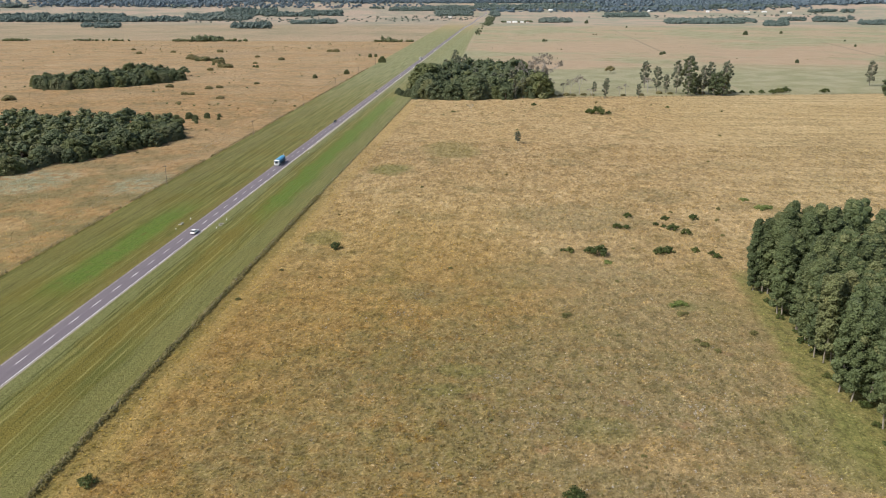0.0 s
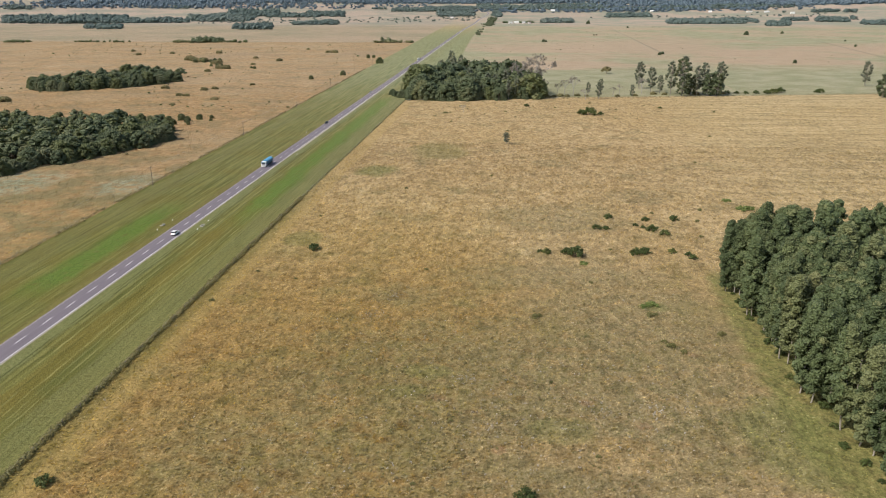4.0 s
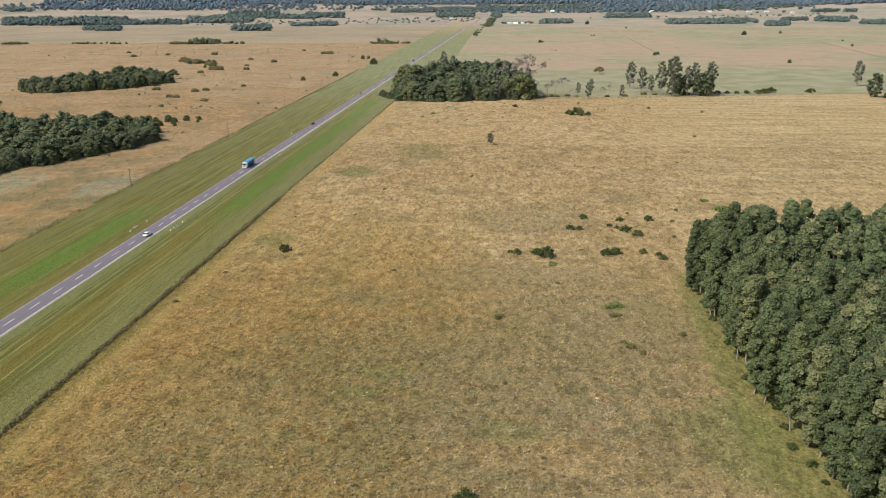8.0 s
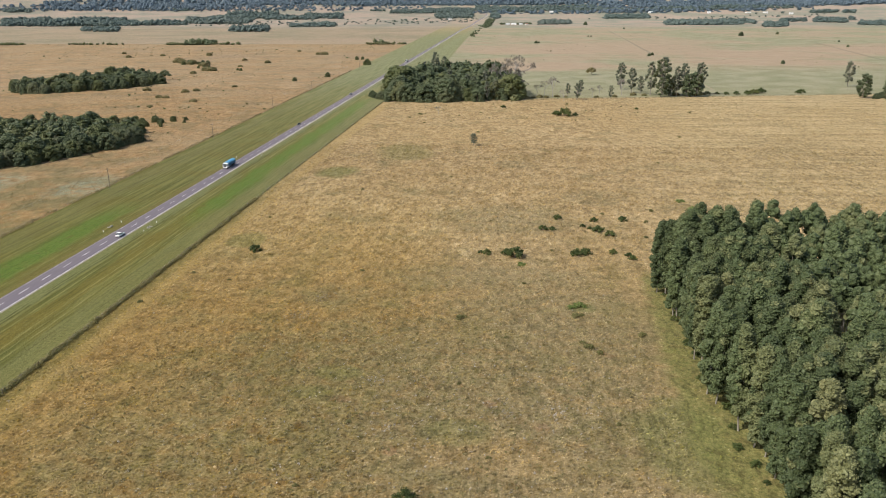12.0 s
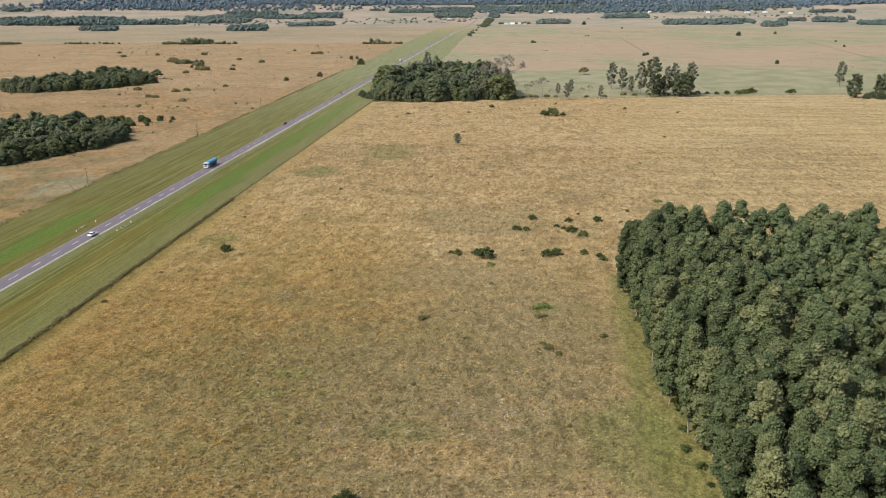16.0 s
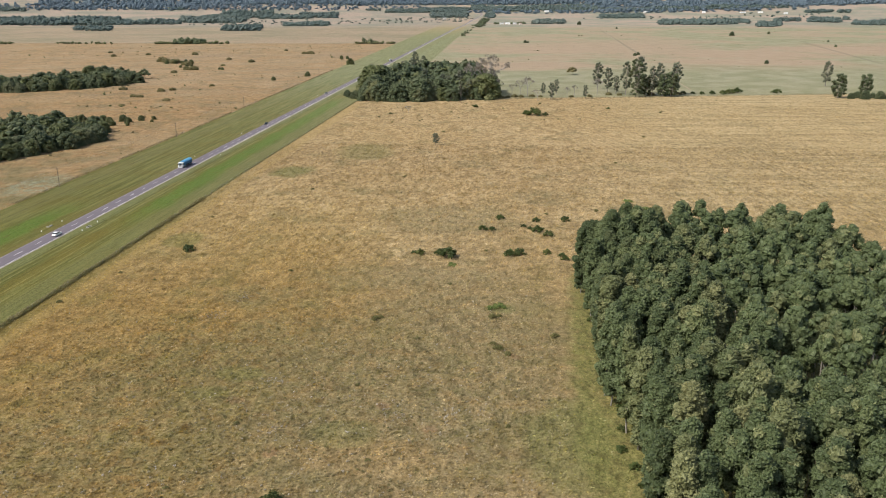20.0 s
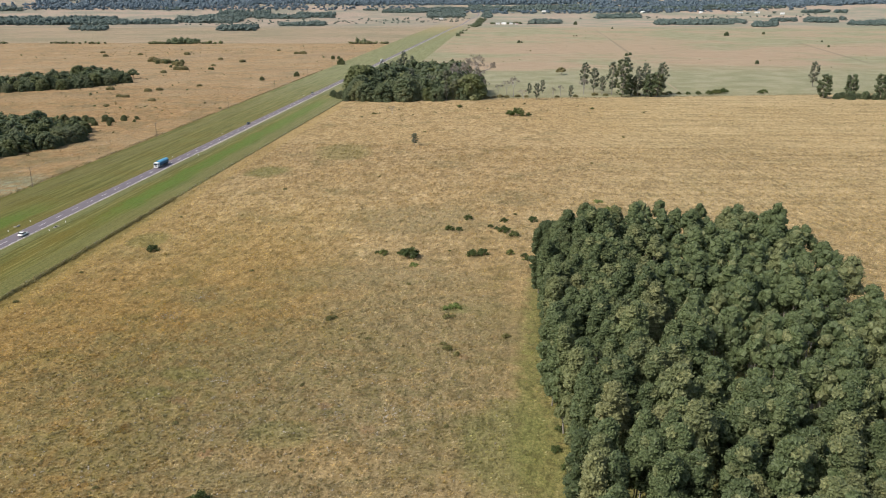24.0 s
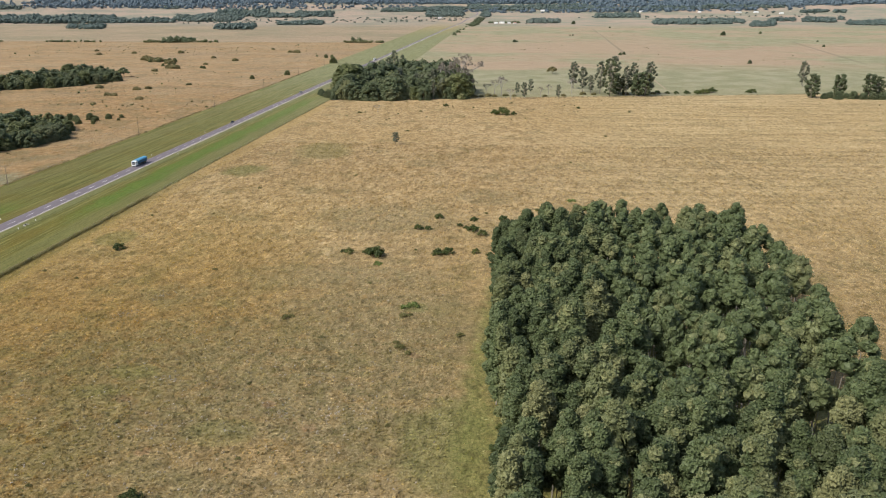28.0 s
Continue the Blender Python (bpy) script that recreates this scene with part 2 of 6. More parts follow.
    tussock = n.noise(0.6, 3, 0.6, n.vec(n.x, n.mul(n.y, 0.55), 9.0))
    dry = n.mix(n.mul(n.step(tussock, 0.49, 0.36), 0.6), dry, n.mix(1.0, dry, (0.50, 0.51, 0.48), "MULTIPLY"))
    dry = n.mix(n.mul(n.step(tussock, 0.53, 0.66), 0.6), dry, n.mix(1.0, dry, (1.42, 1.40, 1.42), "MULTIPLY"))
    col = n.mix(far_right, dry, grazed)
    # the plain on the other side of the road
    left = n.step(n.add(n.x, n.mul(wob, 0.25)), POLE_X + 0.6, POLE_X - 0.6)
    west = n.mix(n.step(small, 0.3, 0.75), (0.255, 0.148, 0.060), (0.375, 0.240, 0.108))
    west = n.mix(n.mul(n.step(mid, 0.46, 0.62), 0.7), west, (0.210, 0.150, 0.068))
    west = n.mix(n.mul(n.step(blotch, 0.54, 0.66), 0.55), west, (0.170, 0.132, 0.068))
    west = n.mix(n.mul(n.step(blotch, 0.46, 0.34), 0.5), west, (0.375, 0.262, 0.135))
    west = n.mix(n.mul(n.step(big, 0.52, 0.40), 0.5), west, (0.315, 0.215, 0.105))
    west = n.mix(n.mul(n.step(wide, 0.52, 0.66), 0.45), west, (0.235, 0.160, 0.085))
    west = n.mix(n.mul(n.step(fine, 0.42, 0.25), 0.4), west, (0.13, 0.088, 0.038))
    scruffy = n.mul(n.step(n.y, 520, 300), n.step(n.add(mid, n.mul(small, 0.5)), 0.62, 0.86))
    west = n.mix(n.mul(scruffy, 0.7), west, n.mix(n.step(fine, 0.3, 0.7), (0.105, 0.092, 0.038), (0.225, 0.180, 0.082)))
    pale = ellipse(n, -166, 350, 12, 22, mid, 0.8)
    pale = n.m("MAXIMUM", pale, ellipse(n, -222, 350, 20, 24, mid, 0.8))
    pale = n.mul(pale, n.m("MULTIPLY_ADD", n.step(n.add(small, n.mul(fine, 0.4)), 0.62, 0.78), 0.75, 0.15))
    grain_w = n.noise(2.2, 3, 0.7, flat)
    west = n.mix(n.mul(pale, 0.9), west, n.mix(n.step(grain_w, 0.35, 0.62), (0.150, 0.150, 0.080), (0.320, 0.308, 0.195)))
    beyond = n.step(n.add(n.y, wob), 1640, 1665)
    pasture = n.mix(n.step(n.add(n.mul(wide, 0.6), n.mul(blotch, 0.4)), 0.40, 0.60), (0.215, 0.180, 0.098), (0.325, 0.228, 0.128))
    west = n.mix(n.mul(beyond, 0.8), west, pasture)
    scrubby = n.noise(0.32, 4, 0.65, n.vec(n.x, n.mul(n.y, 0.5), 6.0))
    west = n.mix(n.mul(n.step(scrubby, 0.49, 0.36), 0.55), west, n.mix(1.0, west, (0.55, 0.56, 0.54), "MULTIPLY"))
    west = n.mix(n.mul(n.step(scrubby, 0.54, 0.66), 0.5), west, n.mix(1.0, west, (1.32, 1.32, 1.34), "MULTIPLY"))
    col = n.mix(left, col, west)
    # haze painted in: ground turns greyer and bluer towards the horizon
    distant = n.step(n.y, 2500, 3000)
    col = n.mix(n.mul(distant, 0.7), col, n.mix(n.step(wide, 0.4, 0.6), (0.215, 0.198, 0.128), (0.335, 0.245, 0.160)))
    # mown verges between the fences: broad bands along the road, mower lines and windrows
    lines = n.noise(1.0, 5, 0.68, n.vec(n.mul(n.add(u, n.mul(small, 1.6)), 0.45), n.mul(n.y, 0.016), 0.0))
    lines2 = n.noise(1.0, 4, 0.7, n.vec(n.mul(n.add(u, n.mul(small, 0.7)), 1.6), n.mul(n.y, 0.045), 5.0))
    verge = n.mix(n.step(lines, 0.36, 0.64), (0.098, 0.094, 0.026), (0.178, 0.150, 0.050))
    verge = n.mix(n.mul(n.step(mid, 0.44, 0.62), 0.5), verge, (0.145, 0.108, 0.028))
    side = n.add(u, n.mul(n.sub(mid, 0.5), 5.0))
    for lo, hi, k, tint_a, tint_b in ((2.8, 8.5, 0.80, (0.120, 0.118, 0.046), (0.215, 0.198, 0.100)), (24.5, 36.0, 0.60, (0.125, 0.116, 0.045), (0.215, 0.188, 0.088)),
                                      (13.5, 19.5, 0.65, (0.128, 0.094, 0.022), (0.185, 0.134, 0.034)), (-6.5, -3.0, 0.5, (0.135, 0.098, 0.036), (0.200, 0.150, 0.062)),
                                      (-41.0, -30.0, 0.45, (0.118, 0.104, 0.038), (0.200, 0.166, 0.074))):
        band = n.mul(n.step(side, lo - 0.9, lo + 0.9), n.step(side, hi + 1.3, hi - 1.3))
        verge = n.mix(n.mul(band, k), verge, n.mix(n.step(fine, 0.3, 0.7), tint_a, tint_b))
    verge = n.mix(n.mul(n.step(lines2, 0.54, 0.66), 0.45), verge, (0.225, 0.195, 0.088))
    verge = n.mix(n.mul(n.step(lines2, 0.45, 0.32), 0.55), verge, (0.058, 0.058, 0.013))
    broken = n.noise(1.0, 3, 0.6, n.vec(n.mul(u, 0.5), n.mul(n.y, 0.09), 2.0))
    shift = n.add(u, n.add(n.mul(n.sub(big, 0.5), 3.0), n.mul(n.sub(small, 0.5), 1.1)))
    for at, wide_l, k, tint in ((7.6, 0.30, 0.75, (0.050, 0.055, 0.014)), (8.8, 0.28, 0.80, (0.048, 0.052, 0.013)), (9.9, 0.25, 0.6, (0.235, 0.205, 0.090)), (10.8, 0.24, 0.55, (0.060, 0.058, 0.015)),
                                (12.4, 0.32, 0.85, (0.275, 0.226, 0.098)), (15.2, 0.40, 0.50, (0.055, 0.056, 0.014)), (18.6, 0.26, 0.80, (0.270, 0.222, 0.095)), (20.6, 0.24, 0.55, (0.240, 0.200, 0.085)),
                                (22.6, 0.28, 0.70, (0.262, 0.220, 0.100)), (26.0, 0.25, 0.45, (0.070, 0.066, 0.020)), (-8.6, 0.30, 0.7, (0.250, 0.200, 0.080)), (-10.2, 0.30, 0.65, (0.050, 0.054, 0.013)),
                                (-12.4, 0.28, 0.7, (0.240, 0.205, 0.080)), (-14.6, 0.34, 0.6, (0.052, 0.055, 0.014)), (-18.0, 0.30, 0.6, (0.235, 0.200, 0.080)), (-21.5, 0.34, 0.55, (0.060, 0.060, 0.016)),
                                (-25.5, 0.30, 0.65, (0.245, 0.205, 0.090)), (-29.0, 0.32, 0.5, (0.064, 0.062, 0.018)), (-33.5, 0.5, 0.6, (0.075, 0.066, 0.024))):
        gap = n.m("ABSOLUTE", n.sub(shift, at))
        verge = n.mix(n.mul(n.mul(n.step(gap, wide_l * 1.15, wide_l * 0.3), n.step(broken, 0.36, 0.58)), k), verge, tint)
    verge = n.mix(n.mul(n.step(fine, 0.45, 0.25), 0.4), verge, (0.055, 0.055, 0.014))
    verge = n.mix(n.mul(n.step(fine, 0.60, 0.78), 0.3), verge, (0.235, 0.195, 0.085))
    ditch = n.mul(n.step(n.add(u, wob), 12, 17), n.step(n.add(u, wob), 28, 21))
    ditch = n.mul(ditch, n.mul(n.step(n.y, 270, 330), n.step(n.y, 720, 660)))
    ditch_left = n.mul(n.step(n.add(u, wob), -25, -20), n.step(n.add(u, wob), -9, -14))
    ditch_left = n.mul(ditch_left, n.mul(n.step(n.y, 195, 225), n.step(n.y, 330, 285)))
    ditch = n.m("MAXIMUM", ditch, ditch_left)
    ditch = n.mul(ditch, n.step(n.add(small, n.mul(lines, 0.5)), 0.42, 0.76))
    verge = n.mix(n.mul(ditch, 0.85), verge, n.mix(n.step(fine, 0.3, 0.7), (0.055, 0.098, 0.014), (0.135, 0.178, 0.040)))
    verge = n.mix(n.mul(n.step(n.y, 350, 1100), 0.6), verge, n.mix(n.step(n.add(n.mul(lines, 0.6), n.mul(small, 0.4)), 0.38, 0.62), (0.170, 0.164, 0.074), (0.315, 0.278, 0.150)))
    right_edge = n.m("MAXIMUM", n.step(n.add(f, n.mul(wob, 0.12)), 0.5, -0.3), n.mul(n.step(n.y, 705, 740), n.step(n.x, -38, -42)))
    inside = n.mul(n.mul(right_edge, n.sub(1.0, left)), n.step(n.y, 3300, 1800))
    verge = n.mix(1.0, verge, (0.95, 0.98, 0.88), "MULTIPLY")
    col = n.mix(inside, col, verge)
    # greener strip and a pale golden ridge of tall grass just inside the fence
    away = n.add(f, n.mul(wob, 0.3))
    pasture_side = n.mul(n.sub(1.0, right_edge), n.step(n.y, 690, 640))
    strip_green = n.mul(n.mul(n.step(away, 6.5, 3.0), pasture_side), n.step(n.y, 420, 300))
    col = n.mix(n.mul(strip_green, 0.55), col, n.mix(fine, (0.125, 0.105, 0.028), (0.235, 0.185, 0.062)))
    rim = n.mul(n.mul(n.step(away, 3.0, 5.5), n.step(away, 10.0, 7.0)), pasture_side)
    rim = n.m("MAXIMUM", rim, n.mul(n.mul(n.step(away, 7.0, 3.0), pasture_side), n.step(n.y, 300, 420)))
    col = n.mix(n.mul(rim, 0.6), col, n.mix(fine, (0.25, 0.170, 0.058), (0.43, 0.29, 0.11)))
    grain = n.noise(2.6, 3, 0.7, n.vec(n.x, n.mul(n.y, 0.6), 0.0))
    col = n.mix(n.mul(n.step(grain, 0.50, 0.34), 0.55), col, n.mix(1.0, col, (0.46, 0.45, 0.42), "MULTIPLY"))
    col = n.mix(n.mul(n.step(grain, 0.54, 0.70), 0.6), col, n.mix(1.0, col, (1.35, 1.35, 1.38), "MULTIPLY"))
    # aerial haze as a blue multiplier on the ground, stronger beyond y 600
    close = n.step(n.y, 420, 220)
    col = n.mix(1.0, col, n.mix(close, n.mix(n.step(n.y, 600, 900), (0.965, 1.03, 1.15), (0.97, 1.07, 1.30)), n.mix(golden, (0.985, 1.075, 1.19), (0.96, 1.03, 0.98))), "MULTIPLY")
    return col, fine


class Group(Net):
    """The same short hand for a node group that several materials share."""

    def __init__(self, name, outputs):
        self.tree = bpy.data.node_groups.new(name, "ShaderNodeTree")
        for title, sort in outputs:
            self.tree.interface.new_socket(title, in_out="OUTPUT", socket_type=sort)


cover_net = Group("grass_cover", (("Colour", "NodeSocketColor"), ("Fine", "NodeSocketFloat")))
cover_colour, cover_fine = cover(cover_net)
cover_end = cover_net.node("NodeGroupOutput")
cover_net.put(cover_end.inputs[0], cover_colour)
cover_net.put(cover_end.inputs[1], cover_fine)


def cover_node(n):
    """The grass cover as one node of a material: its colour and its fine relief."""
    g = n.node("ShaderNodeGroup")
    g.node_tree = cover_net.tree
    return g.outputs[0], g.outputs[1]


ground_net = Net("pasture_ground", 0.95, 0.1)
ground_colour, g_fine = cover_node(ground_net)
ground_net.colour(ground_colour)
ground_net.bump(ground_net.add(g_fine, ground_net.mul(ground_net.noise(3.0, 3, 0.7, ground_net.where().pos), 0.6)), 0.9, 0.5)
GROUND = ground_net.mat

tuft_net = Net("grass_tufts", 0.9, 0.1).where()
tuft_colour, _ = cover_node(tuft_net)
tone = tuft_net.node("ShaderNodeHueSaturation")
tuft_net.put(tone.inputs["Value"], tuft_net.m("MULTIPLY_ADD", tuft_net.island, tuft_net.m("MULTIPLY_ADD", tuft_net.step(tuft_net.y, 230, 420), -0.6, 0.85), 0.95))
tuft_net.put(tone.inputs["Saturation"], tuft_net.m("MULTIPLY_ADD", tuft_net.m("FRACT", tuft_net.mul(tuft_net.island, 7.3)), 0.35, 0.8))
tuft_net.put(tone.inputs["Color"], tuft_colour)
tuft_net.colour(tone.outputs[0])
blade = tuft_net.node("ShaderNodeBsdfTranslucent")
tuft_net.put(blade.inputs[0], tone.outputs[0])
blend = tuft_net.node("ShaderNodeMixShader")
blend.inputs[0].default_value = 0.3
sway = tuft_net.node("ShaderNodeVectorMath")
sway.operation = "MULTIPLY_ADD"
tuft_net.put(sway.inputs[0], tuft_net.node("ShaderNodeNewGeometry").outputs["Normal"])
sway.inputs[1].default_value = (0.6, 0.6, 0.6)
sway.inputs[2].default_value = (-0.1, -0.05, 0.85)
upright = tuft_net.node("ShaderNodeVectorMath")
upright.operation = "NORMALIZE"
tuft_net.put(upright.inputs[0], sway.outputs[0])
tuft_net.put(tuft_net.bsdf.inputs["Normal"], upright.outputs[0])
tuft_net.tree.links.new(tuft_net.bsdf.outputs[0], blend.inputs[1])
tuft_net.tree.links.new(blade.outputs[0], blend.inputs[2])
tuft_net.tree.links.new(blend.outputs[0], tuft_net.tree.nodes["Material Output"].inputs[0])
TUFT = tuft_net.mat


def foliage(name, dark, light, tip, spread=0.36):
    """Leaves: light and dark from clump to clump and from tree to tree."""
    n = Net(name, 0.62, 0.25).where()
    cell = n.node("ShaderNodeTexVoronoi")
    cell.voronoi_dimensions = "2D"
    cell.inputs["Scale"].default_value = 0.2
    n.put(cell.inputs["Vector"], n.vec(n.x, n.y, 0.0))
    tone = n.node("ShaderNodeSeparateColor")
    n.tree.links.new(cell.outputs["Color"], tone.inputs[0])
    info = tone.outputs[0]
    own = n.node("ShaderNodeObjectInfo").outputs["Random"]
    f = n.m("MULTIPLY_ADD", n.island, spread * 0.6, n.m("MULTIPLY_ADD", info, 0.34, n.m("MULTIPLY_ADD", own, 0.42, 0.04)))
    c = n.mix(n.m("MULTIPLY", f, 1.0, clamp=True), dark, light)
    c = n.mix(n.mul(n.step(n.m("FRACT", n.mul(n.island, 13.7)), 0.90, 1.0), 0.4), c, tip)
    c = n.mix(n.mul(n.step(tone.outputs[1], 0.72, 1.0), 0.3), c, tip)
    c = n.mix(n.mul(n.step(n.m("FRACT", n.mul(own, 7.3)), 0.80, 1.0), 0.5), c, tip)
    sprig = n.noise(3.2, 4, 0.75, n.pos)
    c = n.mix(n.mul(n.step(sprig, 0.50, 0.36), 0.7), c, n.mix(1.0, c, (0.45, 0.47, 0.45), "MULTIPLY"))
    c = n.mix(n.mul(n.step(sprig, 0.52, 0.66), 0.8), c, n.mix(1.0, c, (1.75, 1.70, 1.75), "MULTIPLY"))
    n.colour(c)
    n.bsdf.inputs["Subsurface Weight"].default_value = 0.0
    leaf = n.node("ShaderNodeBsdfTranslucent")
    n.put(leaf.inputs[0], n.mix(0.35, c, (0.16, 0.2, 0.03)))
    join = n.node("ShaderNodeMixShader")
    join.inputs[0].default_value = 0.12
    out = n.tree.nodes["Material Output"]
    n.tree.links.new(n.bsdf.outputs[0], join.inputs[1])
    n.tree.links.new(leaf.outputs[0], join.inputs[2])
    n.tree.links.new(join.outputs[0], out.inputs[0])
    return n.mat


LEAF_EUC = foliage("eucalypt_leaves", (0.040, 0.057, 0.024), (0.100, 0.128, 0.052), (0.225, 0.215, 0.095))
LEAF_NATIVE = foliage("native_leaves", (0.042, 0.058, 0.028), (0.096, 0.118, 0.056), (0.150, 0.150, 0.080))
LEAF_OLIVE = foliage("olive_leaves", (0.056, 0.070, 0.024), (0.118, 0.132, 0.052), (0.150, 0.140, 0.070))
LEAF_BUSH = foliage("bush_leaves", (0.030, 0.046, 0.012), (0.075, 0.100, 0.026), (0.140, 0.145, 0.042))
LEAF_BRIGHT = foliage("bright_leaves", (0.085, 0.125, 0.030), (0.170, 0.210, 0.060), (0.230, 0.240, 0.080))
LEAF_DRY = foliage("dry_leaves", (0.098, 0.088, 0.035), (0.190, 0.164, 0.070), (0.250, 0.200, 0.098))
# the next two leaf colours have the haze of distance mixed in as blue
LEAF_FAR_HAZED = foliage("distant_leaves_hazed", (0.052, 0.078, 0.070), (0.098, 0.130, 0.112), (0.130, 0.152, 0.125))
LEAF_HAZE_BLUE = foliage("horizon_leaves_haze_blue", (0.070, 0.104, 0.128), (0.112, 0.150, 0.176), (0.132, 0.162, 0.180))
LEAF_WEED = foliage("fence_weeds", (0.115, 0.106, 0.036), (0.225, 0.190, 0.075), (0.300, 0.240, 0.110))
BARK_PALE = plain("pale_bark", (0.24, 0.215, 0.175), 0.85, spread=0.25)
BARK_DARK = plain("grey_brown_bark", (0.16, 0.13, 0.105), 0.9, spread=0.25)
BARK_GREY = plain("bare_grey_wood", (0.34, 0.31, 0.28), 0.9, spread=0.2)
POST_WOOD = plain("weathered_post_wood", (0.17, 0.14, 0.11), 0.9, spread=0.25)
WIRE = plain("galvanised_wire", (0.30, 0.30, 0.29), 0.5, 0.8)
LINE_WHITE = plain("worn_white_road_paint", (0.72, 0.71, 0.68), 0.7, spread=0.12)
LINE_WORN = plain("faded_road_paint", (0.42, 0.38, 0.37), 0.8, spread=0.3, scale=0.4)
WHITE = plain("white_paint", (0.78, 0.78, 0.76), 0.35, spread=0.05, spec=0.5)
BLUE = plain("blue_tarpaulin", (0.09, 0.29, 0.46), 0.5, spread=0.12)
BLUE_DARK = plain("blue_truck_boards", (0.035, 0.115, 0.20), 0.5, spread=0.12)
DARK_CAR = plain("dark_car_paint", (0.022, 0.024, 0.028), 0.25, spread=0.08, spec=0.6)
GREY_CAR = plain("silver_grey_car_paint", (0.34, 0.35, 0.36), 0.3, 0.4, spread=0.05, spec=0.6)
GLASS = plain("tinted_glass", (0.02, 0.024, 0.028), 0.08, spread=0.05, spec=0.8)
RUBBER = plain("tyre_rubber", (0.018, 0.018, 0.018), 0.85)
STEEL = plain("dull_steel", (0.35, 0.35, 0.35), 0.45, 0.7)
LAMP_CLEAR = plain("clear_lamp_glass", (0.75, 0.75, 0.72), 0.15, spec=0.6)
LAMP_RED = plain("red_lamp_glass", (0.35, 0.02, 0.015), 0.25)
CONCRETE = plain("pale_concrete", (0.36, 0.34, 0.30), 0.85)
ROOF_PALE = plain("pale_sheet_roof", (0.62, 0.62, 0.60), 0.5)
ROOF_RED = plain("faded_red_tiles", (0.34, 0.17, 0.11), 0.8)
CERAMIC = plain("brown_insulator_glaze", (0.16, 0.08, 0.05), 0.3)

asphalt = Net("worn_asphalt", 0.8, 0.3).where()
across = asphalt.sub(asphalt.sub(asphalt.x, ROAD_X), asphalt.mul(asphalt.y, ROAD_SLOPE))
tracks = asphalt.noise(1.0, 2, 0.5, asphalt.vec(asphalt.mul(across, 0.9), asphalt.mul(asphalt.y, 0.01), 0.0))
grit = asphalt.noise(6.0, 4, 0.7, asphalt.pos)
stain = asphalt.noise(0.15, 4, 0.6, asphalt.pos)
tar = asphalt.mix(tracks, (0.105, 0.088, 0.102), (0.150, 0.128, 0.142))
tar = asphalt.mix(asphalt.mul(asphalt.step(stain, 0.5, 0.75), 0.4), tar, (0.085, 0.073, 0.084))
tar = asphalt.mix(asphalt.mul(grit, 0.35), tar, (0.165, 0.145, 0.150))
asphalt.colour(tar)
asphalt.bump(grit, 0.25, 0.01)
ASPHALT = asphalt.mat


# ---- mesh helpers ----
def raw_mesh(name, verts, tris, materials, index=None, smooth=False):
    """A mesh of triangles from arrays."""
    me = bpy.data.meshes.new(name)
    verts = np.asarray(verts, np.float32).reshape(-1, 3)
    tris = np.asarray(tris, np.int32).reshape(-1, 3)
    me.vertices.add(len(verts))
    me.vertices.foreach_set("co", verts.ravel())
    me.loops.add(tris.size)
    me.loops.foreach_set("vertex_index", tris.ravel())
    me.polygons.add(len(tris))
    me.polygons.foreach_set("loop_start", np.arange(0, tris.size, 3, dtype=np.int32))
    for ma in materials:
        me.materials.append(ma)
    if index is not None:
        me.polygons.foreach_set("material_index", np.asarray(index, np.int32))
    me.update(calc_edges=True)
    me.polygons.foreach_set("use_smooth", np.full(len(tris), bool(smooth)))
    return me


def part(name, data, material, parent, label=""):
    """Links a bmesh or a mesh as one mesh object under a thing or a part."""
    if isinstance(data, bmesh.types.BMesh):
        me = bpy.data.meshes.new(name)
        data.to_mesh(me)
        data.free()
    else:
        me = data
    if material and not me.materials:
        me.materials.append(material)
    ob = new(name, me)
    if parent:
        ob.parent = parent
    if label:
        ob["label"] = label
    return ob


def box(x0, x1, y0, y1, z0, z1, bevel=0.0, bm=None):
    bm = bm or bmesh.new()
    made = bmesh.ops.create_cube(bm, size=1.0, matrix=Matrix.Translation(((x0 + x1) / 2, (y0 + y1) / 2, (z0 + z1) / 2)) @ Matrix.Diagonal((x1 - x0, y1 - y0, z1 - z0, 1)))
    if bevel:
        edges = {e for v in made["verts"] for e in v.link_edges}
        bmesh.ops.bevel(bm, geom=list(edges), offset=bevel, segments=2, affect="EDGES", profile=0.6)
    return bm


def rod(a, b, r0, r1, sides=8, bm=None):
    """A tapered rod from a to b."""
    bm = bm or bmesh.new()
    a, b = Vector(a), Vector(b)
    turn = (b - a).to_track_quat("Z", "Y").to_matrix().to_4x4()
    bmesh.ops.create_cone(bm, cap_ends=True, segments=sides, radius1=r0, radius2=r1, depth=(b - a).length,
                          matrix=Matrix.Translation((a + b) / 2) @ turn)
    return bm


def tube(points, radii, sides=7):
    """Vertices and triangles of a limb that follows points."""
    pts = np.asarray(points, float)
    v, t = [], []
    for i, p in enumerate(pts):
        d = pts[min(i + 1, len(pts) - 1)] - pts[max(i - 1, 0)]
        d /= np.linalg.norm(d) + 1e-9
        a = np.cross(d, (0.31, 0.95, 0.05))
        a /= np.linalg.norm(a)
        b = np.cross(d, a)
        for k in range(sides):
            w = 2 * math.pi * k / sides
            v.append(p + radii[i] * (math.cos(w) * a + math.sin(w) * b))
    for i in range(len(pts) - 1):
        for k in range(sides):
            p, q = i * sides + k, i * sides + (k + 1) % sides
            t += [(p, q, p + sides), (q, q + sides, p + sides)]
    return np.array(v), np.array(t)


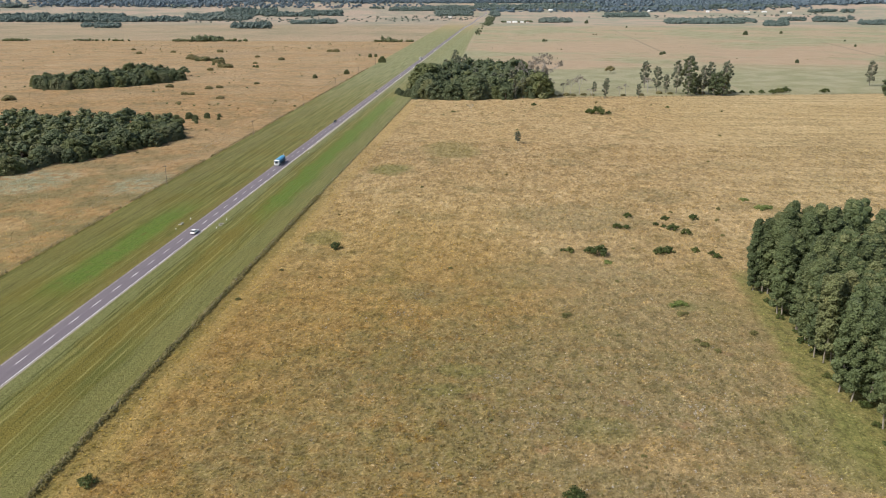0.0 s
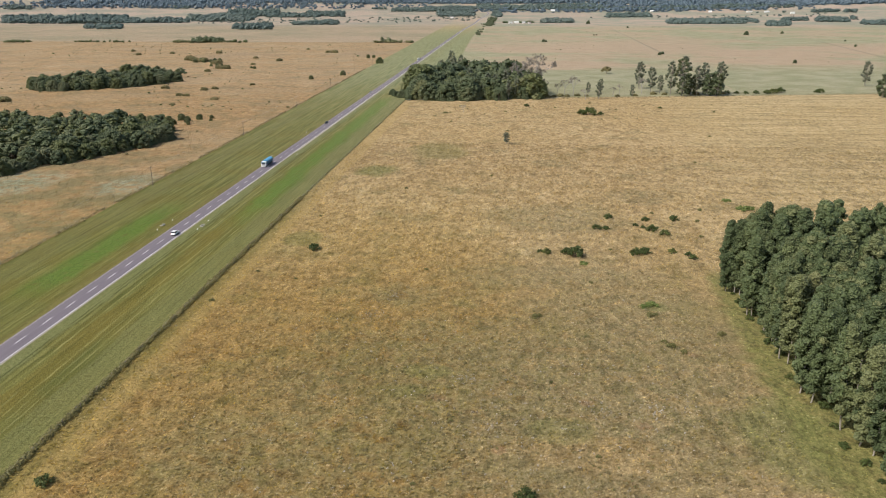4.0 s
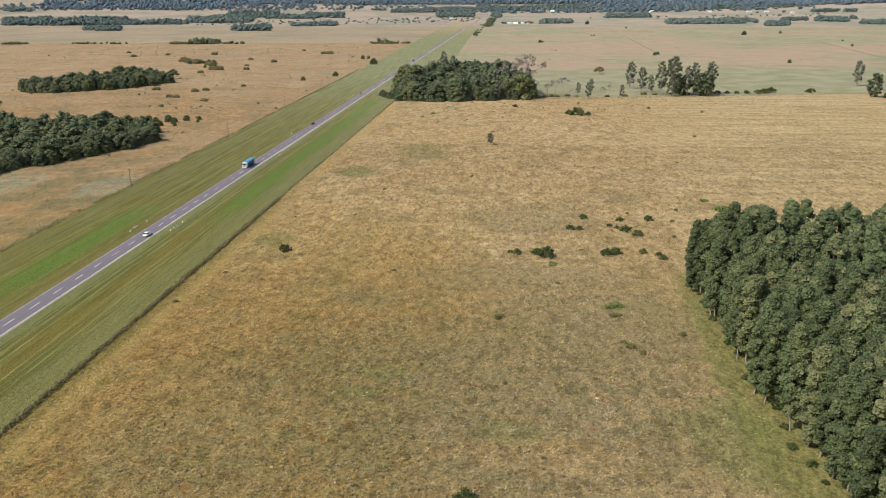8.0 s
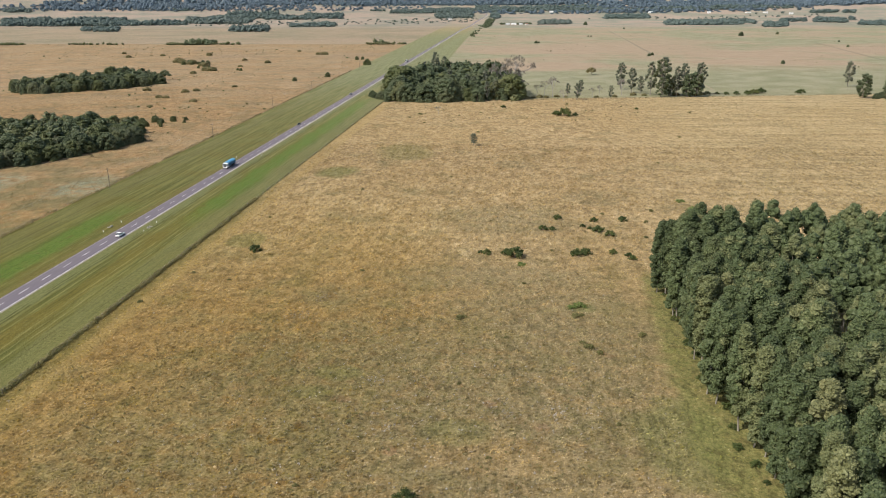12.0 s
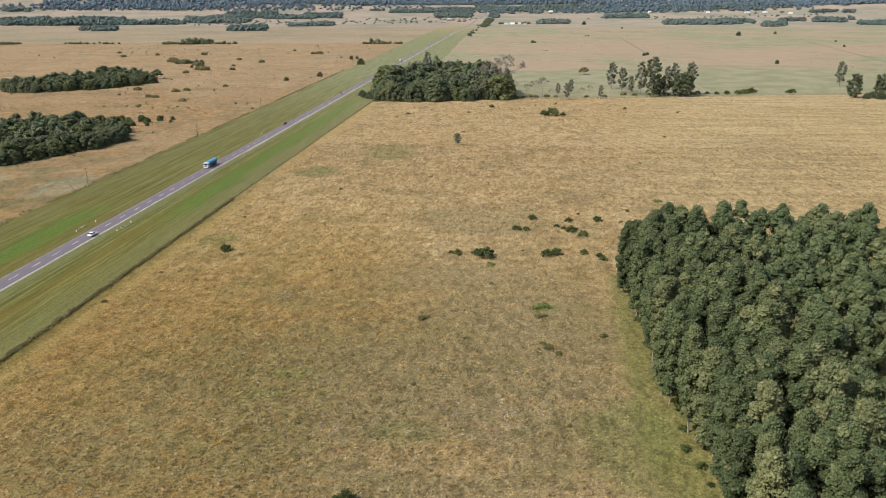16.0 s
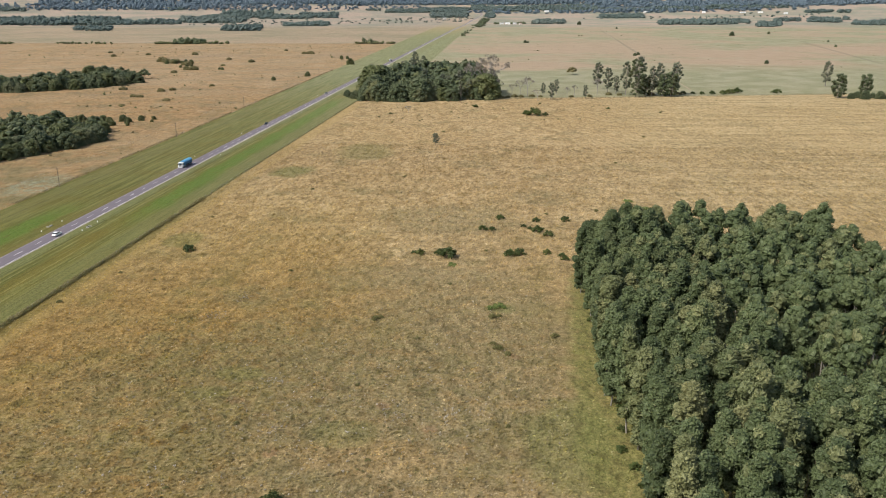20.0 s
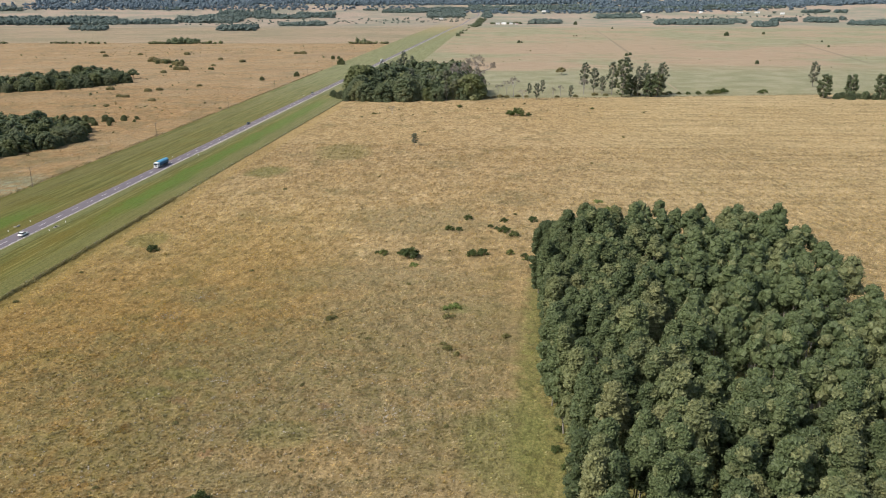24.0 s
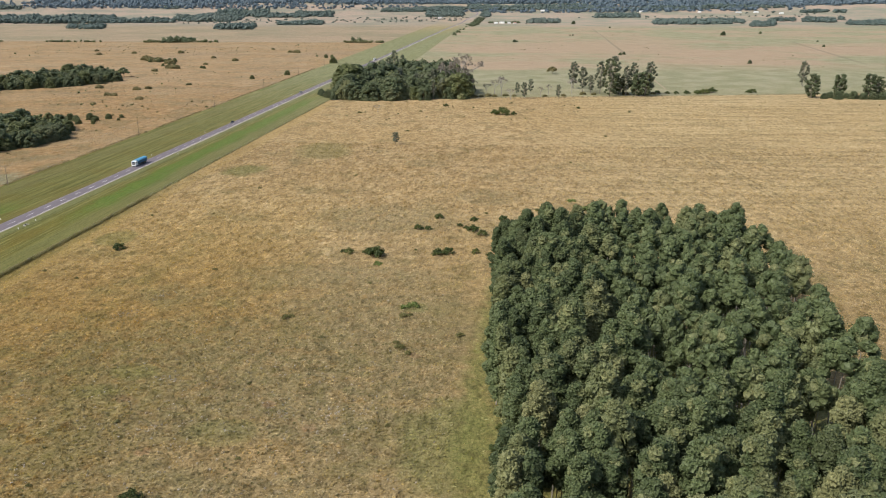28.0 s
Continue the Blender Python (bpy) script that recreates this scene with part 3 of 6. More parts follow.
def join_arrays(pieces):
    vs, ts, n = [], [], 0
    for v, t in pieces:
        vs.append(v)
        ts.append(t + n)
        n += len(v)
    return np.concatenate(vs), np.concatenate(ts)


def blob_shape(steps):
    """A unit ball of triangles."""
    bm = bmesh.new()
    bmesh.ops.create_icosphere(bm, subdivisions=steps, radius=1.0)
    bm.verts.ensure_lookup_table()
    v = np.array([tuple(x.co) for x in bm.verts])
    t = np.array([[x.index for x in f.verts] for f in bm.faces])
    bm.free()
    return v, t


BLOBS = (blob_shape(1), blob_shape(2), blob_shape(3))


def leaf_cloud(rng, puffs, count, size, up=0.25, ragged=0.28, core=0.86, loose=0.38, billow=0):
    """Leaf sprays over the skins of puffs (x, y, z, radius across, radius up), each on a dense uneven core."""
    puffs = np.asarray(puffs, float)
    k = len(puffs)
    d = rng.normal(size=(k, count, 3))
    d[..., 2] += up
    d /= np.linalg.norm(d, axis=2, keepdims=True)
    r = puffs[:, None, 3:4] * np.array([1, 1, 0]) + puffs[:, None, 4:5] * np.array([0, 0, 1])
    p = puffs[:, None, :3] + d * r * rng.uniform(1 - ragged, 1 + ragged * 0.6, (k, count, 1))
    n = d + rng.normal(size=d.shape) * loose
    n[..., 2] += 0.15
    n /= np.linalg.norm(n, axis=2, keepdims=True)
    a = np.cross(n, rng.normal(size=n.shape))
    a /= np.linalg.norm(a, axis=2, keepdims=True)
    b = np.cross(n, a)
    s = size * rng.uniform(0.6, 1.4, (k, count, 1))
    w = s * rng.uniform(0.6, 1.0, (k, count, 1))
    fold = n * s * rng.uniform(-0.1, 0.3, (k, count, 1))
    v = np.stack([p - a * s - b * w * 0.4, p + b * w + fold, p + a * s - b * w * 0.4], axis=2).reshape(-1, 3)
    t = np.arange(k * count * 3).reshape(-1, 3)
    if not core:
        return v, t
    ball, faces = BLOBS[billow]
    m = len(ball)
    c = puffs[:, None, :3] + ball[None] * r * core * rng.uniform(*((0.7, 1.2), (0.64, 1.22), (0.66, 1.24))[billow], (k, m, 1))
    ct = (np.arange(k)[:, None, None] * m + faces[None]).reshape(-1, 3)
    return np.concatenate([v, c.reshape(-1, 3)]), np.concatenate([t, ct + len(v)])



# ---- ground: one sheet to the horizon ----
def spread_axis(lo, hi, fine_lo, fine_hi, fine, coarse):
    a = list(np.arange(lo, fine_lo, coarse)) + list(np.arange(fine_lo, fine_hi, fine)) + list(np.arange(fine_hi, hi + 1, coarse))
    return np.array(a, float)


gx, gy = spread_axis(-4600, 4700, -700, 700, 50, 100), spread_axis(-1200, 4650, 0, 1200, 50, 75)
GX, GY = np.meshgrid(gx, gy)
q = np.clip((np.hypot(GX - 35, GY) - RISE_FROM) / RISE_LENGTH, 0, 1.15)
gv = np.stack([GX, GY, RISE * q * q], axis=2).reshape(-1, 3)
cells = (np.arange(len(gy) - 1)[:, None] * len(gx) + np.arange(len(gx) - 1)[None, :]).ravel()[:, None]
gt = np.concatenate([cells + [[0, 1, len(gx) + 1]], cells + [[0, len(gx) + 1, len(gx)]]])
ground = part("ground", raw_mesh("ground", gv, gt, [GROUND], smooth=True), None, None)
tagged(ground, "wide plain of dry golden pasture with green verges", "ground", kind="structure")

# ---- road ----
ROAD_BEND = [(2476, -78.35), (3372, -50), (3760, -14), (3860, -14), (3940, -30), (4000, -70)]


def centre(y):
    """Centre of the road at y, with the bend far away."""
    if y <= 2476:
        return road_x(y)
    for (a, xa), (b, xb) in zip(ROAD_BEND, ROAD_BEND[1:]):
        if y <= b:
            return xa + (xb - xa) * (y - a) / (b - a)
    return ROAD_BEND[-1][1]


def strip(name, profile, stations, material):
    """A band along the road: profile points (sideways, height) carried along."""
    v, t, k = [], [], len(profile)
    for y in stations:
        c = centre(y)
        z = land(c, y)
        v += [(c + u, y, z + w) for u, w in profile]
    for i in range(len(stations) - 1):
        for j in range(k - 1):
            p = i * k + j
            t += [(p, p + 1, p + k + 1), (p, p + k + 1, p + k)]
    return raw_mesh(name, v, t, [material])


STATIONS = list(np.arange(-400, 2476, 40)) + list(np.arange(2476, 4001, 25))
road = part("road", strip("road", [(-3.8, -0.1), (-3.4, 0.10), (0.0, 0.17), (3.45, 0.10), (3.85, -0.1)], STATIONS, ASPHALT), None, None)
tagged(road, "straight two-lane road of worn purplish-grey asphalt", "road", kind="structure")
EDGE_GRAVEL = plain("pale_road_edge", (0.30, 0.275, 0.20), 0.95, spread=0.25)
for name, inner, outer, h0, h1 in (("edge_line", 3.05, 3.22, 0.117, 0.113), ("edge_line", -3.10, -2.99, 0.115, 0.118)):
    lo, hi = min(inner, outer), max(inner, outer)
    part(name, strip(name, [(lo, h0), (hi, h1)], STATIONS, LINE_WHITE if lo > 0 else LINE_WORN), None, road, "continuous white edge line")
for name, lo, hi, start, end in (("gravel_shoulder", 3.45, 3.85, -400, 440), ("gravel_shoulder", 3.45, 4.6, 440, 4000), ("gravel_shoulder", -3.6, -3.4, -400, 4000)):
    a, b = (0.104, 0.02) if lo > 0 else (0.02, 0.104)
    part(name, strip(name, [(lo, a), (hi, b)], [y for y in STATIONS if start <= y <= end], EDGE_GRAVEL), None, road, "narrow pale gravel shoulder")
dash_mesh = bpy.data.meshes.new("dash")
bm = box(-0.085, 0.085, 0, 4.9, 0, 0.006)
bm.to_mesh(dash_mesh)
bm.free()
dash_mesh.materials.append(LINE_WHITE)
DASH_TURN = -math.degrees(math.atan(ROAD_SLOPE))
for i in range(125):
    y = 27.5 + 12.18 * i
    dash = new("dash", dash_mesh)
    dash.parent = road
    dash.matrix_basis = pose(road_x(y), y, 0.172, 0, 0, DASH_TURN)
far_dashes = []
for i in range(125, 225):
    y = 27.5 + 12.18 * i
    c, z = centre(y), land(centre(y), y) + 0.18
    far_dashes.append((np.array([(c - 0.09, y, z), (c + 0.09, y, z), (c + 0.12, y + 4.9, z), (c - 0.06, y + 4.9, z)]), np.array([(0, 1, 2), (0, 2, 3)])))
tagged(part("far_dashes", raw_mesh("far_dashes", *join_arrays(far_dashes), [LINE_WHITE]), None, road), "distant white centre dashes", kind="stuff")


# ---- dirt track across the grazed field ----
def track_mesh(points, wide):
    v, t = [], []
    for x, y in points:
        z = land(x, y)
        v += [(x - wide / 2, y, z + 0.012), (x - wide * 0.2, y, z + 0.03), (x + wide * 0.2, y, z + 0.03), (x + wide / 2, y, z + 0.012)]
    for i in range(len(points) - 1):
        for j in range(3):
            a = i * 4 + j
            t += [(a, a + 1, a + 5), (a, a + 5, a + 4)]
    return raw_mesh("dirt_track", v, t, [TRACK])


TRACK = plain("pale_dry_earth", (0.27, 0.215, 0.135), 0.95, spread=0.2, scale=0.05)
TRACK_LINE = [(247, 790), (283, 1362), (301, 1531), (345, 2099), (454, 3104)]
track_points = []
for (xa, ya), (xb, yb) in zip(TRACK_LINE, TRACK_LINE[1:]):
    n_seg = max(2, int((yb - ya) / 60))
    track_points += [(xa + (xb - xa) * k / n_seg, ya + (yb - ya) * k / n_seg) for k in range(n_seg)]
tagged(part("dirt_track", track_mesh(track_points, 2.0), None, None), "narrow pale dirt track across the grazed field", "track", kind="structure")
tagged(part("dirt_track", track_mesh([(-37, 1380), (-35, 1541), (-34, 1996), (-30, 2300)], 2.4), None, None), "narrow pale dirt track beside the road", "track", kind="structure")


# ---- trees: kinds ----
def crooked(rng, base, top, bends, wander):
    pts = [np.array(base, float) + (np.array(top, float) - base) * k / bends for k in range(bends + 1)]
    for p in pts[1:-1]:
        p[:2] += rng.normal(size=2) * wander
    return pts


def plantation_eucalypt(seed, high, wide, low, leaves=110, top=0.0, billow=2):
    """Arrays of trunk and crown of a plantation eucalypt: an egg-shaped crown of billowing clumps on a slender stem."""
    rng = np.random.default_rng(seed)
    lean = rng.normal(size=2) * 0.5
    stem = crooked(rng, (0, 0, 0), (lean[0], lean[1], high * 0.95), 6, 0.16)
    wood = [tube(stem, np.linspace(0.21, 0.03, 7), 6)]
    puffs = []
    count = 22 if low > 8 else 36
    for i in range(count):
        k = ((i + rng.uniform(0, 0.9)) / count) ** 0.8
        z = low + (high - 1.1 - low) * k
        if k > 0.4:
            girth = math.sqrt(max(0.03, 1 - ((k - 0.4) / 0.63) ** 2))
        else:
            girth = 0.6 + 0.4 * k / 0.4
        reach = wide * girth * rng.uniform(0.42, 0.72)
        a = i * 2.4 + rng.normal() * 0.45
        r = rng.uniform(1.0, 1.5) * (0.8 + 0.25 * girth)
        at = np.array((lean[0] * k + reach * math.cos(a), lean[1] * k + reach * math.sin(a), z))
        tall = r * rng.uniform(0.75, 1.05)
        if k < top:
            continue
        puffs.append((*at, r, tall))
        if i % 2 == 0:
            foot = np.array((lean[0] * k * 0.9, lean[1] * k * 0.9, z - 1.6))
            wood.append(tube([foot, (foot + at) / 2 + (0, 0, 0.15), at], [0.055, 0.04, 0.015], 4))
    puffs.append((lean[0], lean[1], high - 1.0, 1.2, 1.1))
    puffs.append((lean[0] * 0.8, lean[1] * 0.8, high * 0.84, wide * 0.55, 2.2))
    return join_arrays(wood), leaf_cloud(rng, puffs, leaves, 0.2, 0.35, 0.32, 0.88, 0.95, billow)


def native_tree(seed, high, wide, size=0.36, puff_count=20, leaves=44, skirt=True, billow=1):
    """A broad, dense, rounded tree of the native woods."""
    rng = np.random.default_rng(seed)
    fork = high * rng.uniform(0.18, 0.3)
    wood = [tube(crooked(rng, (0, 0, 0), (0.2, 0.1, fork), 2, 0.1), [0.28, 0.22, 0.18], 6)]
    puffs = []
    for i in range(puff_count):
        a = i * 2.4 + rng.normal() * 0.4
        k = math.sqrt((i + 0.5) / puff_count)
        x, y = wide * k * math.cos(a) * 0.82, wide * k * math.sin(a) * 0.82
        top = high * (0.93 - 0.42 * k ** 2) * rng.uniform(0.9, 1.06)
        r = wide * rng.uniform(0.30, 0.44)
        puffs.append((x, y, top - r * 0.5, r, r * 0.66))
        if i % 3 == 0:
            wood.append(tube([(0.2, 0.1, fork), (x * 0.5, y * 0.5, (fork + top) * 0.55), (x * 0.9, y * 0.9, top - r)], [0.13, 0.09, 0.03], 5))
        if k > 0.5 and skirt:
            for low, out in ((0.45, 1.08), (0.14, 1.16)):
                b, far = a + rng.normal() * 0.35, wide * k * 0.82 * out * rng.uniform(0.88, 1.08)
                puffs.append((far * math.cos(b), far * math.sin(b), top * low * rng.uniform(0.7, 1.25), r * rng.uniform(0.8, 1.1), r * 0.85))
    return join_arrays(wood), leaf_cloud(rng, puffs, leaves, size, 0.35, 0.3, 0.86, 0.6, billow)


def tall_eucalypt(seed, high, wide, size=0.6, bare=0.22, puff_count=34, leaves=24):
    """A tall old eucalypt with an open crown of separate clusters on long limbs."""
    rng = np.random.default_rng(seed)
    stem = crooked(rng, (0, 0, 0), (rng.normal() * 1.0, rng.normal() * 1.0, high * 0.92), 6, 0.45)
    wood = [tube(stem, np.linspace(0.5, 0.08, 7), 7)]
    puffs = []
    for i in range(puff_count):
        k = bare + (1 - bare) * (i + rng.uniform(0, 1)) / puff_count
        reach = wide * (0.35 + 0.65 * math.sin(math.pi * min(1, 0.1 + 0.85 * (k - bare) / (1 - bare)))) * rng.uniform(0.45, 1.05)
        a = i * 2.4 + rng.normal() * 0.6
        at = np.array((reach * math.cos(a), reach * math.sin(a), high * k))
        r = rng.uniform(1.2, 2.2)
        puffs.append((*at, r, r * 0.8))
        foot = np.array(stem[min(5, int(k * 5.5))]) * (1, 1, 0) + (0, 0, high * max(0.15, k - 0.16))
        wood.append(tube([foot, (foot + at) / 2 + (0, 0, 0.5), at], [0.15, 0.1, 0.03], 5))
    return join_arrays(wood), leaf_cloud(rng, puffs, leaves, size, 0.2)


def bare_tree(seed, high, wide, leaves=4):
    """A half-dead grey tree: many fine branches with few leaves."""
    rng = np.random.default_rng(seed)
    wood, tips = [], []

    def grow(at, way, length, radius, depth):
        end = at + way * length
        mid = (at + end) / 2 + rng.normal(size=3) * length * 0.05
        wood.append(tube([at, mid, end], [radius, radius * 0.8, radius * 0.6], 5 if depth else 3))
        if depth == 0:
            tips.append(end)
            return
        for _ in range(3):
            w = way + rng.normal(size=3) * 0.45 * wide
            w[2] = abs(w[2]) * 0.9 + 0.25
            grow(end, w / np.linalg.norm(w), length * rng.uniform(0.6, 0.8), radius * 0.58, depth - 1)

    grow(np.zeros(3), np.array((0.05, 0.02, 1.0)), high * 0.36, 0.022 * high, 4)
    puffs = [(*p, 0.035 * high, 0.03 * high) for p in tips]
    return join_arrays(wood), leaf_cloud(rng, puffs, leaves, 0.016 * high + 0.1, 0.1, 0.28, 0)


def bush_arrays(seed, high, wide, size, leaves=30, puff_count=12):
    rng = np.random.default_rng(seed)
    wood, puffs = [], []
    for i in range(puff_count):
        a, k = i * 2.4 + rng.normal() * 0.4, math.sqrt((i + 0.4) / puff_count)
        x, y = wide * k * math.cos(a) * 0.8, wide * k * math.sin(a) * 0.8
        r = wide * rng.uniform(0.25, 0.4)
        z = max(r * 0.4, high * (0.9 - 0.5 * k * k) * rng.uniform(0.8, 1.1) - r * 0.5)
        puffs.append((x, y, z, r, r * 0.75))
        if i % 2 == 0:
            wood.append(tube([(x * 0.1, y * 0.1, 0), (x * 0.5, y * 0.5, z * 0.6), (x, y, z)], [0.05, 0.035, 0.012], 4))
    return join_arrays(wood), leaf_cloud(rng, puffs, leaves + 18, size * 0.9, 0.35, 0.36, 0.6, 0.8)


SHAPES = {}


def kind(name, arrays, bark, leaves, label, category, group):
    """The first of a kind: an empty with trunk and crown, to be copied."""
    root = new(name)
    root.empty_display_size = 0.3
    (wv, wt), (lv, lt) = arrays
    part("stems" if category == "bush" else "trunk", raw_mesh("trunk", wv, wt, [bark], smooth=True), None, root)
    part("leaves" if category == "bush" else "crown", raw_mesh("crown", lv, lt, [leaves]), None, root)
    tagged(root, label, category, group)
    root["used"] = 0
    SHAPES[root.name] = (arrays, bark, leaves)
    return root


def plant(root, x, y, size=1.0, turn=0.0, label="", group="", tall=1.0):
    m = pose(x, y, land(x, y) - 0.03, 0, 0, turn) @ Matrix.Diagonal((size, size, size * tall, 1))
    if root["used"]:
        ob = copy_thing(root, m)
    else:
        ob = root
        ob.matrix_basis = m
    root["used"] = 1
    ob.scale = (size, size, size * tall)
    if label:
        ob["label"] = label
    if group:
        ob["group"] = group
    return ob


def inside(poly, x, y):
    hit, j = False, len(poly) - 1
    for i in range(len(poly)):
        (xa, ya), (xb, yb) = poly[i], poly[j]
        if (ya > y) != (yb > y) and x < (xb - xa) * (y - ya) / (yb - ya) + xa:
            hit = not hit
        j = i
    return hit


def scatter(poly, gap, seed, jitter=0.32):
    """Places in a polygon, on a shaken grid."""
    rng = np.random.default_rng(seed)
    xs, ys = [p[0] for p in poly], [p[1] for p in poly]
    out = []
    for i, y in enumerate(np.arange(min(ys), max(ys) + gap, gap * 0.9)):
        for x in np.arange(min(xs) + (i % 2) * gap / 2, max(xs) + gap, gap):
            px, py = x + rng.normal() * gap * jitter, y + rng.normal() * gap * jitter
            if inside(poly, px, py):
                out.append((px, py))
    return out


# ---- the eucalypt plantation ----
PLANTATION = [(80, 70), (81, 120), (80, 140), (79, 155), (80.8, 177), (81.2, 200), (80.5, 222), (83, 231), (89, 237.5), (97, 241), (112, 242.5), (131, 241.5), (146, 235.5), (156, 222), (155, 195), (151, 170), (148.5, 156), (147, 143), (145, 110), (142, 70)]
EUC_SHAPES = [(11, 25.0, 2.7, 14.0), (12, 26.0, 3.1, 15.5), (13, 22.5, 2.5, 12.5), (14, 26.5, 2.9, 16.0), (15, 23.5, 2.8, 13.0), (16, 25.0, 3.2, 14.5)]
euc_arrays = [plantation_eucalypt(*s) for s in EUC_SHAPES]
inner_arrays = [plantation_eucalypt(*s, 64, 0.45, 1) for s in EUC_SHAPES]
edge_arrays = [plantation_eucalypt(21, 23.0, 3.0, 1.6), plantation_eucalypt(22, 24.5, 2.9, 3.0)]
EUC_LABEL = "slender plantation eucalypt with pale trunk and grey-green crown"
eucs = [kind("eucalyptus_tree", a, BARK_PALE, LEAF_EUC, EUC_LABEL, "tree", "eucalypts of the plantation") for a in euc_arrays]
edge_eucs = [kind("eucalyptus_tree", a, BARK_PALE, LEAF_EUC, "edge eucalypt with low branches beside the grass lane", "tree", "eucalypts of the plantation") for a in edge_arrays]
stand = scatter(PLANTATION, 5.0, 31, 0.25)
rng = np.random.default_rng(5)
GAPS = [(104, 152, 2.8), (92, 118, 2.2), (113, 137, 2.0), (97, 179, 1.8)]
stand = [p for p in stand if all(math.hypot(p[0] - a, p[1] - b) > r for a, b, r in GAPS)]
stand.sort(key=lambda p: min(p[0] - 82.5, (p[1] - 86) * 0.6 if p[1] > 86 else 60))
rest = []
for i, (x, y) in enumerate(stand):
    s, turn = rng.uniform(0.86, 1.06) + 0.2 * noise.noise((x * 0.12, y * 0.12, 2.0)), rng.uniform(0, 360)
    if (x < 86.5 and y > 84) or y > 226:
        s = 0.93 + (s - 0.96) * 0.4
    if i < 255:
        plant(edge_eucs[i % 2] if x < 87.0 else eucs[i % 6], x, y, s, turn)
    else:
        wood, leaf = inner_arrays[i % 6]
        c, d = math.cos(radians(turn)) * s, math.sin(radians(turn)) * s
        m = np.array([(c, d, 0), (-d, c, 0), (0, 0, s)])
        rest.append(((wood[0] @ m + (x, y, 0), wood[1]), (leaf[0] @ m + (x, y, 0), leaf[1])))
wv, wt = join_arrays([r[0] for r in rest])
lv, lt = join_arrays([r[1] for r in rest])
stand_mesh = raw_mesh("eucalyptus_stand", np.concatenate([wv, lv]), np.concatenate([wt, lt + len(wv)]), [BARK_PALE, LEAF_EUC],
                      np.concatenate([np.zeros(len(wt), int), np.ones(len(lt), int)]))
tagged(part("eucalyptus_stand", stand_mesh, None, None), "inner rows of the dense grey-green eucalypt plantation", "forest", "eucalypts of the plantation", "stuff")

def inner_tree(seed):
    """A plainer tree for the middle of a wood, of which only the top is seen."""
    return native_tree(seed, 9.0, 4.8, 0.5, 8, 22, False)


inner_shapes = [inner_tree(46), inner_tree(47)]


def wood(poly, gap, seed, keep, low, high, pale, group, label, grow=0.0):
    """A wood on a plot: the trees at its near edge one by one, those behind them in one mesh."""
    rng = np.random.default_rng(seed)
    cx, cy = sum(p[0] for p in poly) / len(poly), sum(p[1] for p in poly) / len(poly)
    sides = [(a, b) for a, b in zip(poly, poly[1:] + poly[:1])
             if ((a[0] + b[0]) / 2 - cx) * (40 - cx) + ((a[1] + b[1]) / 2 - cy) * (0 - cy) > 0]

    def depth(p):
        """How far a place lies behind the side of the wood that faces the open pasture."""
        reach = []
        for a, b in sides:
            k = ((p[0] - a[0]) * (b[0] - a[0]) + (p[1] - a[1]) * (b[1] - a[1])) / math.dist(a, b) ** 2
            k = min(1.0, max(0.0, k))
            reach.append(math.hypot(p[0] - a[0] - k * (b[0] - a[0]), p[1] - a[1] - k * (b[1] - a[1])))
        return min(reach)

    places = sorted(scatter(poly, gap, seed), key=depth)
    front = min(p[1] for p in places)
    logs, crowns, pales = [], [], []
    for i, (x, y) in enumerate(places):
        is_pale = rng.uniform() < pale
        root = olives[i % 2] if is_pale else natives[i % 3]
        s, turn = rng.uniform(low, high), rng.uniform(0, 360)
        s *= (1 + grow * min(1.0, (y - front) / 60)) * (1 + 0.6 * noise.noise((x * 0.035, y * 0.035, seed)))
        if i < keep:
            plant(root, x, y, s, turn, group=group)
            continue
        stem, leaf = inner_shapes[i % 2]
        c, d = math.cos(radians(turn)) * s, math.sin(radians(turn)) * s
        m = np.array([(c, d, 0), (-d, c, 0), (0, 0, s)])
        logs.append((stem[0] @ m + (x, y, 0), stem[1]))
        (pales if is_pale else crowns).append((leaf[0] @ m + (x, y, 0), leaf[1]))
    if not crowns:
        return
    pieces = [join_arrays(p) for p in (logs, crowns, pales) if p]
    mats = [m for m, p in ((BARK_DARK, logs), (LEAF_NATIVE, crowns), (LEAF_OLIVE, pales)) if p]
    index = np.concatenate([np.full(len(t), i) for i, (v, t) in enumerate(pieces)])
    tagged(part("native_wood", raw_mesh("native_wood", *join_arrays(pieces), mats, index), None, None), label, "wood", group, "stuff")


# ---- native woods on both sides of the road ----
NATIVE_LABEL = "dense round-crowned dark green native tree"
natives = [kind("native_tree", native_tree(s, h, w, 0.3, billow=2), BARK_DARK, LEAF_NATIVE, NATIVE_LABEL, "tree", "native woods")
           for s, h, w in ((41, 9.0, 4.6), (42, 8.0, 4.2), (43, 10.0, 5.0))]
olives = [kind("native_tree", native_tree(s, h, w, 0.3, billow=2), BARK_DARK, LEAF_OLIVE, "paler olive-green native tree among darker ones", "tree", "native woods")
          for s, h, w in ((44, 8.5, 4.4), (45, 9.5, 4.8))]
